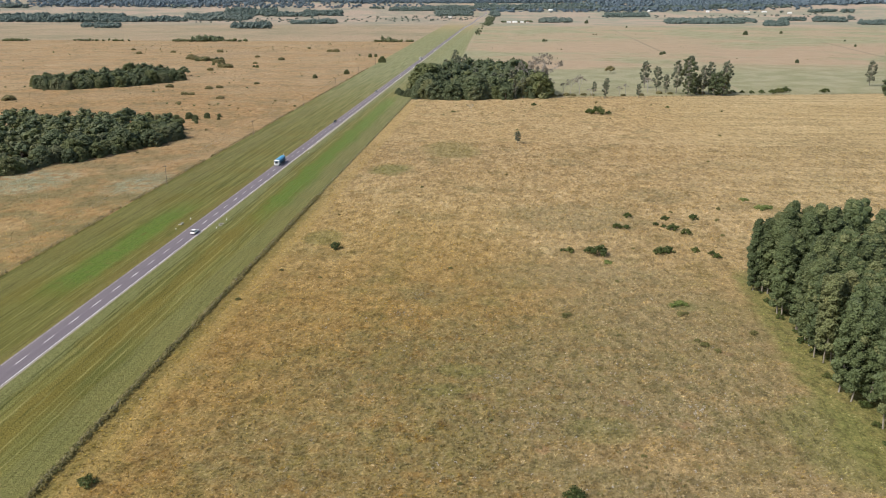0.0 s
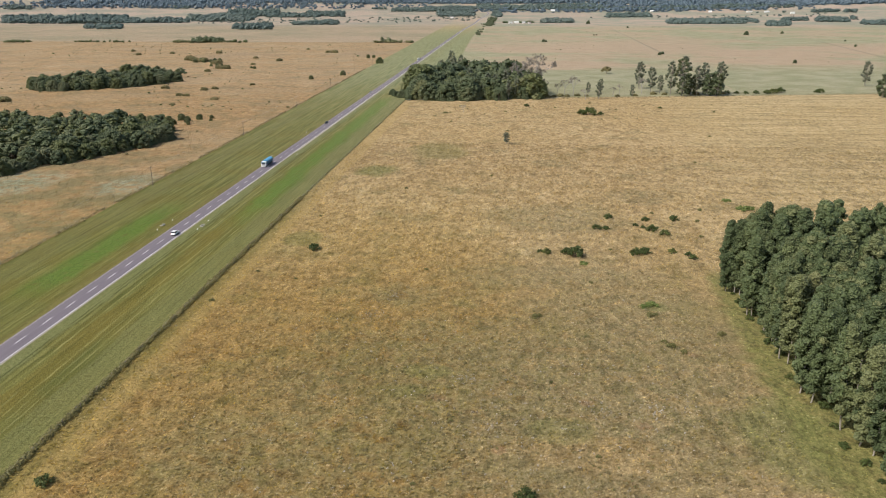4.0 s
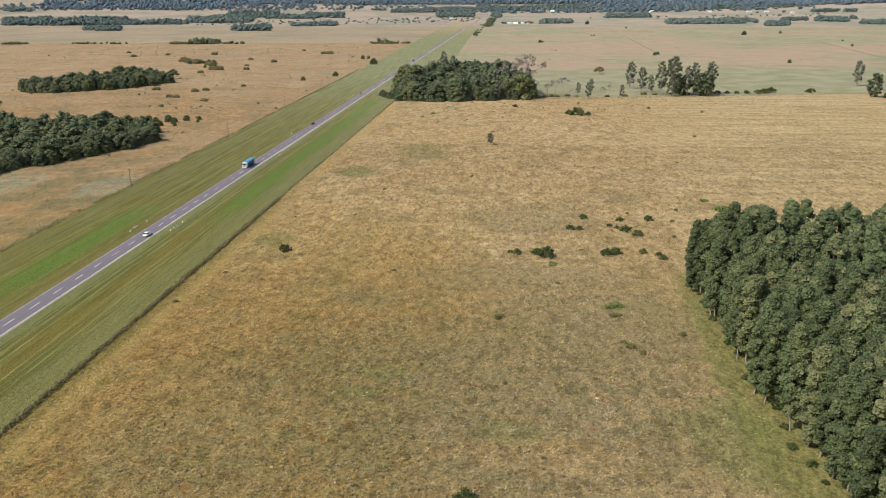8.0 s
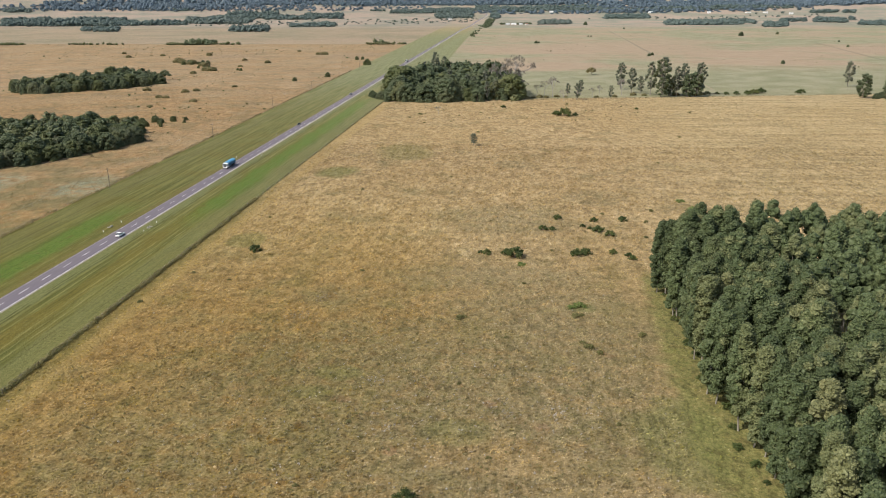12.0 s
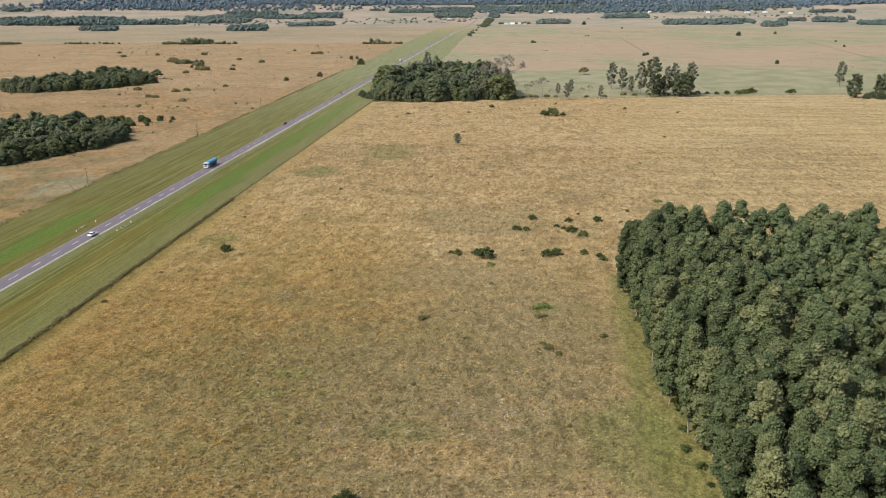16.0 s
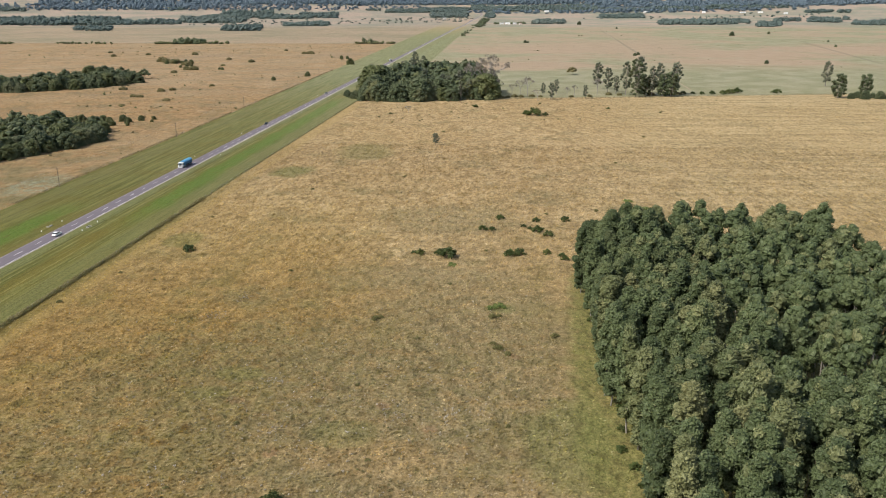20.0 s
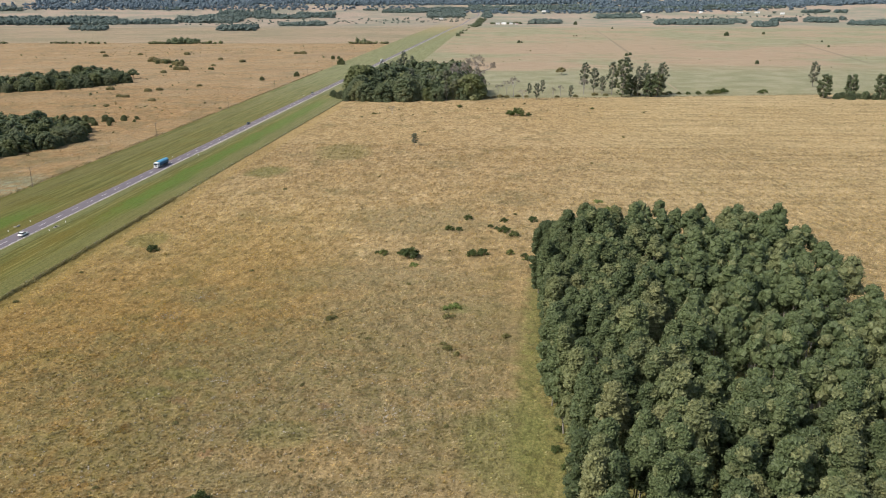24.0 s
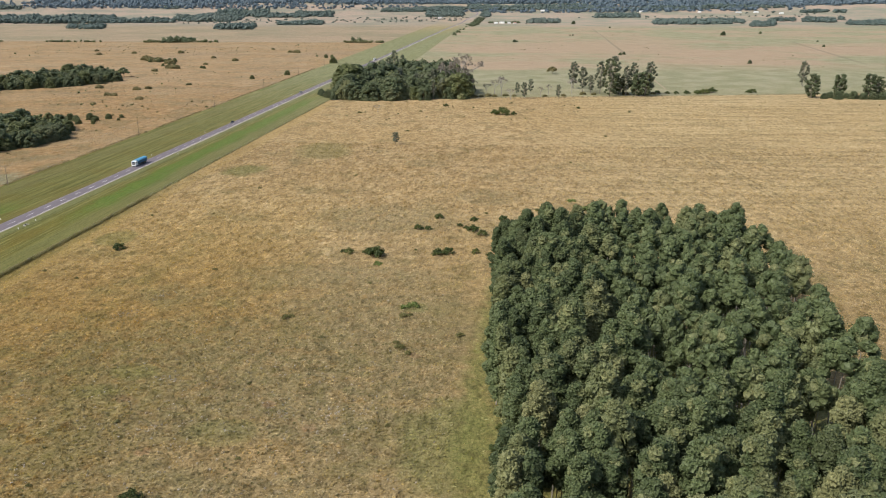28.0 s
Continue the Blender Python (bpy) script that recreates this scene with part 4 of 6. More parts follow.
for x, y, s in ((-412, 1096, 0.62), (-406, 1104, 0.8), (-400, 1098, 0.66), (-391, 1100, 0.5), (-384, 1097, 0.72), (-379, 1103, 0.64), (-352, 1034, 0.42), (-360, 1037, 0.46), (-367, 1034, 0.4), (-303, 1004, 0.34), (-297, 998, 0.4),
                (-590, 1624, 1.15), (-583, 1630, 0.9), (-602, 1622, 0.95), (-613, 1612, 0.7)):
    plant(olives[int(-x) % 2] if s < 0.7 else natives[int(-x) % 3], x, y, s, x * 23 % 360, "low dark tree of a small clump on the dry plain", "clumps of the western plain")
LEAF_GUM = foliage("old_gum_leaves", (0.074, 0.086, 0.056), (0.148, 0.160, 0.105), (0.195, 0.190, 0.135))
talls = [kind("eucalyptus_tree", tall_eucalypt(s, h, w), BARK_PALE, LEAF_GUM, "tall old eucalypt with an open clustered crown", "tree", "old eucalypts by the back fence")
         for s, h, w in ((51, 34.0, 6.0), (52, 30.0, 5.4), (53, 27.0, 5.0))]
denses = [kind("eucalyptus_tree", tall_eucalypt(s, h, w, 0.6, 0.08, 56, 26), BARK_PALE, LEAF_NATIVE, "tall full-crowned dark eucalypt", "tree", "old eucalypts by the back fence")
          for s, h, w in ((54, 34.0, 7.5), (55, 20.0, 6.2))]
LEAF_GREY = foliage("sparse_grey_leaves", (0.140, 0.120, 0.095), (0.240, 0.212, 0.175), (0.290, 0.255, 0.215))
bares = [kind("bare_tree", bare_tree(s, h, w, n), BARK_GREY, LEAF_GREY, "half-bare grey tree with fine twigs", "tree", "bare trees")
         for s, h, w, n in ((61, 33.0, 1.5, 9), (62, 12.0, 1.1, 4))]
WOOD_WEST = [(-243, 352), (-230, 382), (-215, 414), (-203, 436), (-195, 462), (-196, 490), (-216, 518), (-262, 528), (-318, 520), (-335, 470), (-300, 385)]
wood(WOOD_WEST, 7.2, 71, 100, 0.62, 1.4, 0.34, "wood west of the road", "inner trees of the dark native wood")
for x, y, s in ((-246, 548, 0.75), (-238, 545, 0.6), (-232, 552, 0.62), (-225, 547, 0.5), (-219, 556, 0.55), (-213, 552, 0.42), (-207, 560, 0.46), (-211, 545, 0.36), (-200, 566, 0.34), (-206, 535, 0.34), (-196, 553, 0.26), (-217, 535, 0.45), (-226, 536, 0.5)):
    plant(olives[int(-x) % 2], x, y, s, x * 7 % 360, group="wood west of the road")
WOOD_FAR_WEST = [(-460, 762), (-436, 734), (-412, 726), (-372, 754), (-345, 782), (-330, 828), (-345, 880), (-400, 905), (-452, 840)]
wood(WOOD_FAR_WEST, 9.0, 72, 55, 0.7, 1.45, 0.25, "second wood west of the road", "inner trees of the second native wood")
plant(olives[0], -402, 862, 2.0, 40, "pale leafless-looking tree above the wood", "second wood west of the road")
WOOD_ROAD = [(-66, 690), (-56, 681), (-6, 683), (20, 690), (47, 706), (52, 750), (40, 830), (0, 880), (-40, 860), (-62, 760)]
wood(WOOD_ROAD, 9.5, 73, 60, 1.0, 1.85, 0.24, "wood beside the road", "inner trees of the wood beside the road", 0.45)
for x, y, s in ((-38, 905, 0.95), (-26, 880, 0.85), (-46, 860, 0.8), (-30, 800, 0.85), (-12, 745, 0.68), (5, 730, 0.72), (22, 720, 0.78), (38, 722, 0.72), (12, 705, 0.6), (31, 700, 0.6), (2, 694, 0.45), (-18, 690, 0.42), (24, 694, 0.5), (40, 702, 0.55), (46, 708, 0.6), (-34, 690, 0.4)):
    plant(talls[int(x) % 3], x, y, s, x * 11 % 360, group="wood beside the road")
plant(bares[0], 46, 714, 1.15, 20)
plant(bares[0], 35, 722, 0.92, 130)
plant(bares[0], 52, 720, 0.8, 230)
plant(bares[1], 84, 725, 1.45, 60)
plant(bares[1], -13, 607, 0.5, 140, "small leafless grey tree alone in the pasture")
for x, y, s in ((-83, 722, 0.62), (-79, 712, 0.7), (-72, 702, 0.85), (-64, 684, 0.7)):
    plant(natives[int(-x) % 3], x, y, s, x * 13 % 360, group="wood beside the road")

# ---- trees along the back fence ----
for src, x, y, s, tl in ((talls[2], 156, 790, 0.95, ""), (bares[1], 150, 745, 1.2, "shrubby grey-green tree by the back fence"),
                         (talls[1], 176, 742, 0.98, ""), (denses[0], 183, 728, 0.98, ""), (talls[0], 189, 748, 1.0, ""), (talls[1], 206, 742, 0.95, ""),
                         (talls[1], 199, 736, 0.86, ""), (denses[1], 194, 740, 0.92, ""), (talls[2], 162, 762, 0.85, ""), (talls[2], 168, 750, 0.62, ""), (denses[1], 208, 732, 1.0, ""), (denses[1], 215, 730, 1.05, ""), (talls[2], 222, 745, 1.08, ""), (talls[2], 135, 708, 0.45, ""),
                         (bares[1], 120, 720, 0.75, ""), (talls[2], 104, 700, 0.55, ""), (talls[2], 112, 745, 0.5, ""), (bares[1], 92, 695, 0.8, ""), (talls[2], 99, 735, 0.42, "")):
    plant(src, x, y, s, (x * 17 + y) % 360, tl)
for src, x, y, s in ((talls[2], 391, 826, 0.92), (denses[1], 363, 728, 1.02), (denses[1], 395, 748, 0.95), (denses[1], 424, 752, 0.95), (denses[1], 436, 760, 0.8),
                     (denses[1], 462, 742, 1.2), (denses[1], 490, 745, 1.2), (denses[1], 520, 750, 1.1)):
    plant(src, x, y, s, (x * 7) % 360, group="trees at the field corner")
for i in range(34):
    x = 372 + i * 4.6 + rng.normal() * 2
    plant(natives[i % 3], x, 716 + (x - 372) * 0.06 + rng.uniform(0, 16), rng.uniform(0.55, 0.85), rng.uniform(0, 360), group="thicket at the field corner")

# ---- single trees and bushes of the fields ----
BUSH_LABEL = "dark green rounded bush standing in dry grass"
shrubs = [kind("shrub", native_tree(s, 3.2, 3.4, 0.34, 14, 26), BARK_DARK, LEAF_DRY, "low olive-brown shrub on the dry plain", "shrub", "shrubs of the western plain") for s in (88, 89)]
bushes = [kind("bush", bush_arrays(s, 2.6, 2.6, 0.26), BARK_DARK, LEAF_BUSH, BUSH_LABEL, "bush", "bushes of the pasture") for s in (81, 82)]
LEAF_SAGE = foliage("sage_leaves", (0.105, 0.105, 0.034), (0.195, 0.178, 0.068), (0.245, 0.205, 0.090))
weeds = [kind("bush", bush_arrays(s, 1.3, 1.6, 0.2, 26, 9), BARK_DARK, LEAF_SAGE, "low olive-brown weed clump in dry grass", "bush", "weed clumps of the pasture") for s in (83, 84)]
brights = [kind("bush", bush_arrays(s, 1.2, 2.2, 0.24, 26, 10), BARK_DARK, LEAF_BRIGHT, "low bright yellow-green bush in the pasture", "bush", "bushes of the pasture") for s in (85,)]
for x, y, s in ((-52.8, 256, 0.95), (29.2, 257, 0.75), (27, 258, 0.45), (38.9, 254, 1.45), (36.2, 257, 0.9), (60.2, 257, 0.95), (63.5, 259, 0.9), (73, 260, 0.7), (78, 257, 0.6),
                (78.8, 253.5, 0.65), (57, 304, 0.75), (71.5, 301, 0.7), (66, 293, 0.5), (71.5, 287, 0.95), (75, 281.5, 0.85), (68.6, 290, 0.5), (82.8, 302.5, 0.85), (50.5, 288, 0.8), (54, 288, 0.6)) + (
                (-71.5, 116, 0.72), (16.3, 117, 0.85), (84.5, 601, 2.4), (79, 604, 1.5), (93, 602, 1.0), (38, 646, 1.0), (146, 640, 0.7), (231, 752, 1.2), (268, 752, 1.5),
                (275, 755, 1.9), (284, 762, 2.0), (258, 752, 1.3), (248, 750, 1.1), (240, 752, 1.0), (318, 762, 1.3), (323, 766, 1.5)):
    plant(bushes[int(x * 3) % 2], x, y, s, x * 37 % 360)
for x, y, s in ((112.5, 335, 1.0), (115.6, 320, 1.5), (119, 322, 1.1), (56.3, 210, 1.0), (54, 209, 0.7), (41, 246, 0.8)):
    plant(brights[0], x, y, s, x * 37 % 360)
for x, y, s in ((54.4, 202.5, 0.9), (56.3, 203, 0.6), (56, 182, 0.9), (58.4, 179, 0.7), (54.7, 185, 0.6), (22.2, 199, 0.9), (23.5, 200.5, 0.6), (70.9, 190.5, 0.8), (-11.3, 237, 0.55), (-72, 206, 0.6), (-52, 226, 0.4),
                (-27, 604, 1.0), (4, 600, 0.6), (20, 615, 0.8), (61, 640, 0.7), (52, 262, 0.5), (88, 280, 0.6), (92, 301, 0.7), (76, 312, 0.6), (97, 318, 0.8), (41, 228, 0.5), (35, 187, 0.5)) + (
                (1.5, 142.5, 0.5), (58, 145, 0.45), (31, 131, 0.4), (-4, 120, 0.4), (24, 161, 0.4), (-30, 350, 0.7), (-60, 300, 0.5), (-66, 232, 0.5), (10, 380, 0.6), (120, 420, 0.6), (150, 505, 0.8), (20, 520, 0.7), (-20, 560, 0.7)):
    plant(weeds[int(x * 5) % 2], x, y, s, x * 53 % 360)
edge_rng = np.random.default_rng(29)
for i in range(18):
    y = 112 + i * 6.8 + edge_rng.normal()
    plant(bushes[i % 2], 81.8 + 0.9 * edge_rng.normal() + max(0.0, y - 222) * 0.5, y, edge_rng.uniform(0.3, 0.6), i * 47 % 360, "low dark bush at the foot of the plantation", "undergrowth of the plantation")
plant(talls[2], 18.4, 470, 0.42, 20, "small open tree alone in the pasture", "single trees", 0.64)
umbrella = kind("umbrella_tree", native_tree(87, 12.0, 6.5, 0.5, 18, 34, False), BARK_DARK, LEAF_DRY, "flat-topped brownish tree alone in the grazed field", "tree", "single trees")
plant(umbrella, 146, 951, 0.95, 10, tall=0.85)
for x, y, s in ((-148, 1095, 1.1), (-166, 915, 0.7), (-193, 865, 0.5), (-180, 1195, 0.7), (-172, 1200, 0.6)):
    plant(olives[int(-x) % 2], x, y, s, x * 19 % 360, "single olive-green tree by the fence", "single trees")
for x, y, s in ((431, 1129, 0.55), (277, 1289, 0.62), (286, 1309, 0.6), (116, 1688, 0.6), (122, 1692, 0.4), (647, 2053, 1.1), (768, 2146, 0.8), (760, 1745, 0.45), (696, 1550, 0.5), (262, 2017, 0.4), (269, 2018, 0.35), (436, 2566, 0.7), (362, 3000, 1.3)):
    plant(natives[int(x) % 3], x, y, s, x * 19 % 360, "small dark tree alone in the grazed field", "single trees")
for x, y, s in ((-403, 1106, 1.1), (-412, 1112, 0.9), (-435, 1136, 1.2), (-425, 1125, 1.0), (-369, 1067, 1.0), (-376, 1075, 0.9), (-334, 996, 0.9), (-345, 1000, 0.8), (-343, 953, 0.6), (-273, 750, 0.55), (-266, 760, 0.5), (-280, 704, 0.5),
                (-272, 702, 0.45), (-236, 676, 0.5), (-317, 762, 0.6), (-415, 652, 0.8), (-256, 1318, 0.9), (-268, 1320, 0.7), (-445, 1290, 0.8), (-520, 1280, 0.6), (-560, 1240, 0.7), (-610, 1330, 0.6),
                (-320, 1400, 0.5), (-350, 1180, 0.6), (-300, 1130, 0.7), (-318, 1060, 0.5), (-240, 800, 0.4), (-260, 640, 0.35)):
    plant(shrubs[int(-x) % 2], x, y, s * 1.9, x * 29 % 360)


# ---- distant woods ----
def far_wood(seed, label, leaves, ax, ay, bx, by, cx, cy, dx, dy, high=13.0, gap=15.0, size=1.7):
    """A wood far away on a four-cornered plot, all its crowns in one mesh."""
    rng = np.random.default_rng(seed)
    poly = [(ax, ay), (bx, by), (cx, cy), (dx, dy)]
    puffs = []
    mx, my = (ax + bx + cx + dx) / 4, (ay + by + cy + dy) / 4
    wx, wy = max(abs(ax - mx), abs(bx - mx), 1), max(abs(ay - my), abs(cy - my), 1)
    for x, y in scatter(poly, gap * 0.95, seed, 0.45):
        rim = max(abs(x - mx) / wx, abs(y - my) / wy)
        w = noise.noise((x * 0.009, y * 0.006, seed)) + 0.6 * noise.noise((x * 0.03, y * 0.02, seed))
        if w < -0.6 + 0.55 * rim ** 3:
            continue
        k = rng.uniform(0.45, 1.2) * (1 + 0.6 * w) * (1.15 - 0.4 * rim)
        r = min(gap, high * 1.15) * rng.uniform(0.42, 0.74)
        z = land(x, y)
        puffs.append((x, y, z + high * k * 0.55, r, high * k * 0.5))
        puffs.append((x + rng.normal() * 4, y - 2, z + 2.0, r * 0.8, 2.6))
    if not puffs:
        puffs.append((mx, my, land(mx, my) + 2, 4, 3))
    v, t = leaf_cloud(rng, puffs, 9, size * 1.1, 0.3, 0.3, 0.85)
    ob = part("distant_wood", raw_mesh("distant_wood", v, t, [leaves]), None, None)
    return tagged(ob, label, "wood", "distant woods", "stuff")


# leaf colours of these woods already hold the haze, bluest at the horizon
FW, HW = "distant wood on the plain, haze tinted into its green", "horizon wood with haze blue in its leaf colour"
far_wood(200, FW, LEAF_FAR_HAZED, -2187, 3482, -2089, 3537, -2148, 3640, -2248, 3582)
far_wood(201, FW, LEAF_FAR_HAZED, -1740, 2757, -1339, 2872, -1543, 3316, -1973, 3134, 15.0, 19.0, 2.2)
far_wood(202, FW, LEAF_FAR_HAZED, -1231, 2359, -1120, 2370, -1241, 2629, -1362, 2613)
far_wood(203, FW, LEAF_FAR_HAZED, -1368, 2911, -1142, 2966, -1221, 3175, -1458, 3105)
far_wood(204, FW, LEAF_FAR_HAZED, -1175, 3053, -977, 3098, -1100, 3496, -1318, 3432, 15.0, 19.0, 2.2)
far_wood(205, FW, LEAF_FAR_HAZED, -1147, 3444, -936, 3498, -1029, 3851, -1258, 3785, 15.0, 19.0, 2.2)
far_wood(206, FW, LEAF_FAR_HAZED, -962, 3410, -750, 3455, -791, 3647, -1014, 3596)
far_wood(207, FW, LEAF_FAR_HAZED, -807, 3485, -650, 3515, -704, 3815, -874, 3780)
far_wood(208, FW, LEAF_FAR_HAZED, -767, 2357, -657, 2368, -760, 2744, -888, 2730)
far_wood(209, FW, LEAF_FAR_HAZED, -700, 2815, -545, 2832, -589, 3065, -755, 3040)
far_wood(210, HW, LEAF_HAZE_BLUE, -1873, 3918, -1724, 3986, -1759, 4070, -1911, 3999)
far_wood(211, HW, LEAF_HAZE_BLUE, -1712, 3958, -1412, 4077, -1452, 4194, -1759, 4070)
far_wood(212, FW, LEAF_FAR_HAZED, -1537, 3827, -1468, 3853, -1513, 3973, -1583, 3945)
far_wood(213, HW, LEAF_HAZE_BLUE, -2072, 3750, -1894, 3841, -1920, 3895, -2099, 3801)
far_wood(214, FW, LEAF_FAR_HAZED, -597, 4013, -527, 4024, -540, 4125, -612, 4114)
far_wood(215, FW, LEAF_FAR_HAZED, -482, 3888, -290, 3911, -303, 4086, -503, 4062)
far_wood(216, FW, LEAF_FAR_HAZED, -318, 3908, -84, 3927, -90, 4204, -340, 4184)
far_wood(217, FW, LEAF_FAR_HAZED, -240, 3571, -76, 3584, -82, 3854, -258, 3841)
far_wood(218, FW, LEAF_FAR_HAZED, 6, 3548, 48, 3550, 53, 3932, 6, 3931)
far_wood(219, FW, LEAF_FAR_HAZED, -86, 3998, 593, 3986, 635, 4281, -92, 4303, 15.0, 19.0, 2.2)
far_wood(220, FW, LEAF_FAR_HAZED, 588, 3952, 1396, 3810, 1490, 4073, 631, 4249, 15.0, 19.0, 2.2)
far_wood(221, FW, LEAF_FAR_HAZED, 191, 3035, 308, 3043, 337, 3342, 209, 3339)
far_wood(222, FW, LEAF_FAR_HAZED, 500, 3510, 684, 3499, 727, 3724, 532, 3741)
far_wood(223, FW, LEAF_FAR_HAZED, 641, 2949, 960, 2957, 1057, 3261, 714, 3290)
far_wood(224, FW, LEAF_FAR_HAZED, 922, 2740, 1005, 2749, 1095, 3000, 1010, 3004)
far_wood(225, FW, LEAF_FAR_HAZED, 1125, 3171, 1217, 3160, 1273, 3309, 1178, 3324)
far_wood(226, FW, LEAF_FAR_HAZED, 1217, 3077, 1354, 3061, 1475, 3341, 1331, 3373)
far_wood(227, FW, LEAF_FAR_HAZED, 1283, 2855, 1431, 2845, 1541, 3069, 1389, 3095)
far_wood(228, FW, LEAF_FAR_HAZED, 1420, 3669, 1530, 3639, 1566, 3728, 1454, 3761)
far_wood(229, FW, LEAF_FAR_HAZED, 1552, 3633, 1595, 3620, 1632, 3707, 1588, 3721)
far_wood(230, HW, LEAF_HAZE_BLUE, 404, 4333, 1119, 4233, 1157, 4381, 418, 4491, 15.0, 19.0, 2.2)
far_wood(231, HW, LEAF_HAZE_BLUE, 1119, 4233, 1972, 3956, 2044, 4105, 1164, 4409, 15.0, 19.0, 2.2)
far_wood(232, HW, LEAF_HAZE_BLUE, -1452, 4194, -821, 4373, -838, 4465, -1481, 4280, 15.0, 19.0, 2.2)
far_wood(233, HW, LEAF_HAZE_BLUE, -815, 4342, -111, 4432, -114, 4558, -838, 4465, 15.0, 19.0, 2.2)
HEDGE = "low scrubby hedge along a far field edge"
far_wood(301, HEDGE, LEAF_OLIVE, -865, 1616, -700, 1622, -700, 1632, -865, 1628, 4.5, 9.0, 1.2)
far_wood(302, HEDGE, LEAF_OLIVE, -655, 1612, -620, 1612, -620, 1640, -655, 1640, 6.0, 9.0, 1.3)
far_wood(303, HEDGE, LEAF_NATIVE, -618, 1612, -568, 1620, -572, 1690, -625, 1690, 9.0, 9.0, 1.3)
far_wood(304, HEDGE, LEAF_OLIVE, -560, 1620, -500, 1625, -500, 1645, -560, 1640, 5.5, 9.0, 1.2)
far_wood(305, HEDGE, LEAF_OLIVE, -240, 1625, -150, 1640, -150, 1660, -240, 1650, 5.5, 9.0, 1.2)
far_wood(306, HEDGE, LEAF_NATIVE, -225, 1640, -200, 1640, -200, 1690, -228, 1690, 10.0, 9.0, 1.3)
far_wood(307, HEDGE, LEAF_OLIVE, -1020, 1600, -960, 1604, -960, 1625, -1020, 1620, 5.5, 9.0, 1.2)
far_wood(308, "row of trees along the road far away", LEAF_NATIVE, -38, 1250, -30, 1250, -8, 3050, -30, 3050, 5.0, 40.0, 1.3)
far_wood(309, "row of trees along the road far away", LEAF_NATIVE, -18, 2700, 0, 2700, 25, 3450, -5, 3450, 10.0, 18.0, 2.0)
far_wood(310, "scattered far scrub", LEAF_FAR_HAZED, -560, 2950, 10, 3300, -40, 3600, -620, 3500, 6.0, 62.0, 1.8)
far_wood(311, "scattered far scrub", LEAF_FAR_HAZED, -1100, 2900, -700, 3000, -700, 3400, -1100, 3300, 6.0, 70.0, 1.8)
far_wood(312, "scattered far scrub", LEAF_FAR_HAZED, 380, 3500, 1400, 3150, 1500, 3600, 400, 3850, 6.0, 66.0, 1.8)

# ---- fences ----
post_mesh = bpy.data.meshes.new("fence_post")
bm = rod((0, 0, -0.3), (0.01, 0, 1.35), 0.085, 0.07, 7)
bm.to_mesh(post_mesh)
bm.free()
post_mesh.materials.append(POST_WOOD)


def wire_mesh(a, b, spans, heights):
    pieces = []
    for hgt in heights:
        pts = [np.array((a[0] + (b[0] - a[0]) * k / spans, a[1] + (b[1] - a[1]) * k / spans, hgt)) for k in range(spans + 1)]
        pieces.append(tube(pts, [0.008] * (spans + 1), 3))
    return raw_mesh("wire", *join_arrays(pieces), [WIRE])


def fence(label, a, b, gap):
    root = new("wire_fence")
    tagged(root, label, "fence")
    count = int(math.hypot(b[0] - a[0], b[1] - a[1]) / gap)
    for i in range(count + 1):
        k = i / count
        post = new("post", post_mesh)
        post.parent = root
        post.matrix_basis = pose(a[0] + (b[0] - a[0]) * k + rng.normal() * 0.05, a[1] + (b[1] - a[1]) * k, 0, rng.normal() * 2, rng.normal() * 2, rng.uniform(0, 360))
    for hgt in (0.35, 0.65, 0.95, 1.22):
        part("wire", wire_mesh(a, b, count, (hgt,)), None, root)
    return root


fence("wooden post and wire fence overgrown with weeds", (fence_x(80), 80), (fence_x(676), 676), 7.0)
fence("wooden post and wire fence along the far verge", (POLE_X, 170), (POLE_X, 1000), 9.0)
fence("wooden post and wire fence at the back of the pasture", (fence_x(676), 678), (420, 761), 9.0)


def weed_row(name, label, a, b, step, wide, high, leaves, seed, group=""):
    """Rank weeds along a fence, all in one mesh."""
    rng = np.random.default_rng(seed)
    puffs = []
    n = int(math.hypot(b[0] - a[0], b[1] - a[1]) / step)
    for i in range(n):
        k = (i + rng.uniform(0, 1)) / n
        w = noise.noise((k * n * step * 0.06, seed, 0))
        if w < -0.28 or rng.uniform() < 0.12:
            continue
        s = rng.uniform(0.6, 1.2) * (1 + 0.5 * w)
        x, y = a[0] + (b[0] - a[0]) * k + rng.normal() * wide * 0.35, a[1] + (b[1] - a[1]) * k
        puffs.append((x, y, high * s * 0.4, wide * s * 0.6, high * s * 0.5))
    v, t = leaf_cloud(rng, puffs, 24, 0.18, 0.4, 0.4, 0)
    return tagged(part(name, raw_mesh(name, v, t, [leaves]), None, None), label, "weeds", group, "stuff")


weed_row("fence_weeds", "dark rank weeds along the pasture fence", (fence_x(80), 80), (fence_x(330), 330), 0.34, 0.95, 1.15, LEAF_WEED, 91)
weed_row("fence_weeds", "grey-green tall grass along the pasture fence", (fence_x(80) - 0.7, 80), (fence_x(330) - 0.7, 330), 0.5, 1.0, 0.8, LEAF_SAGE, 97)
weed_row("fence_weeds", "sparse dry weeds along the pasture fence", (fence_x(330), 330), (fence_x(676), 676), 1.7, 0.9, 0.7, LEAF_DRY, 96)
weed_row("fence_weeds", "grey dry weeds along the far verge fence", (POLE_X, 170), (POLE_X, 1000), 1.2, 1.6, 0.9, LEAF_DRY, 92)
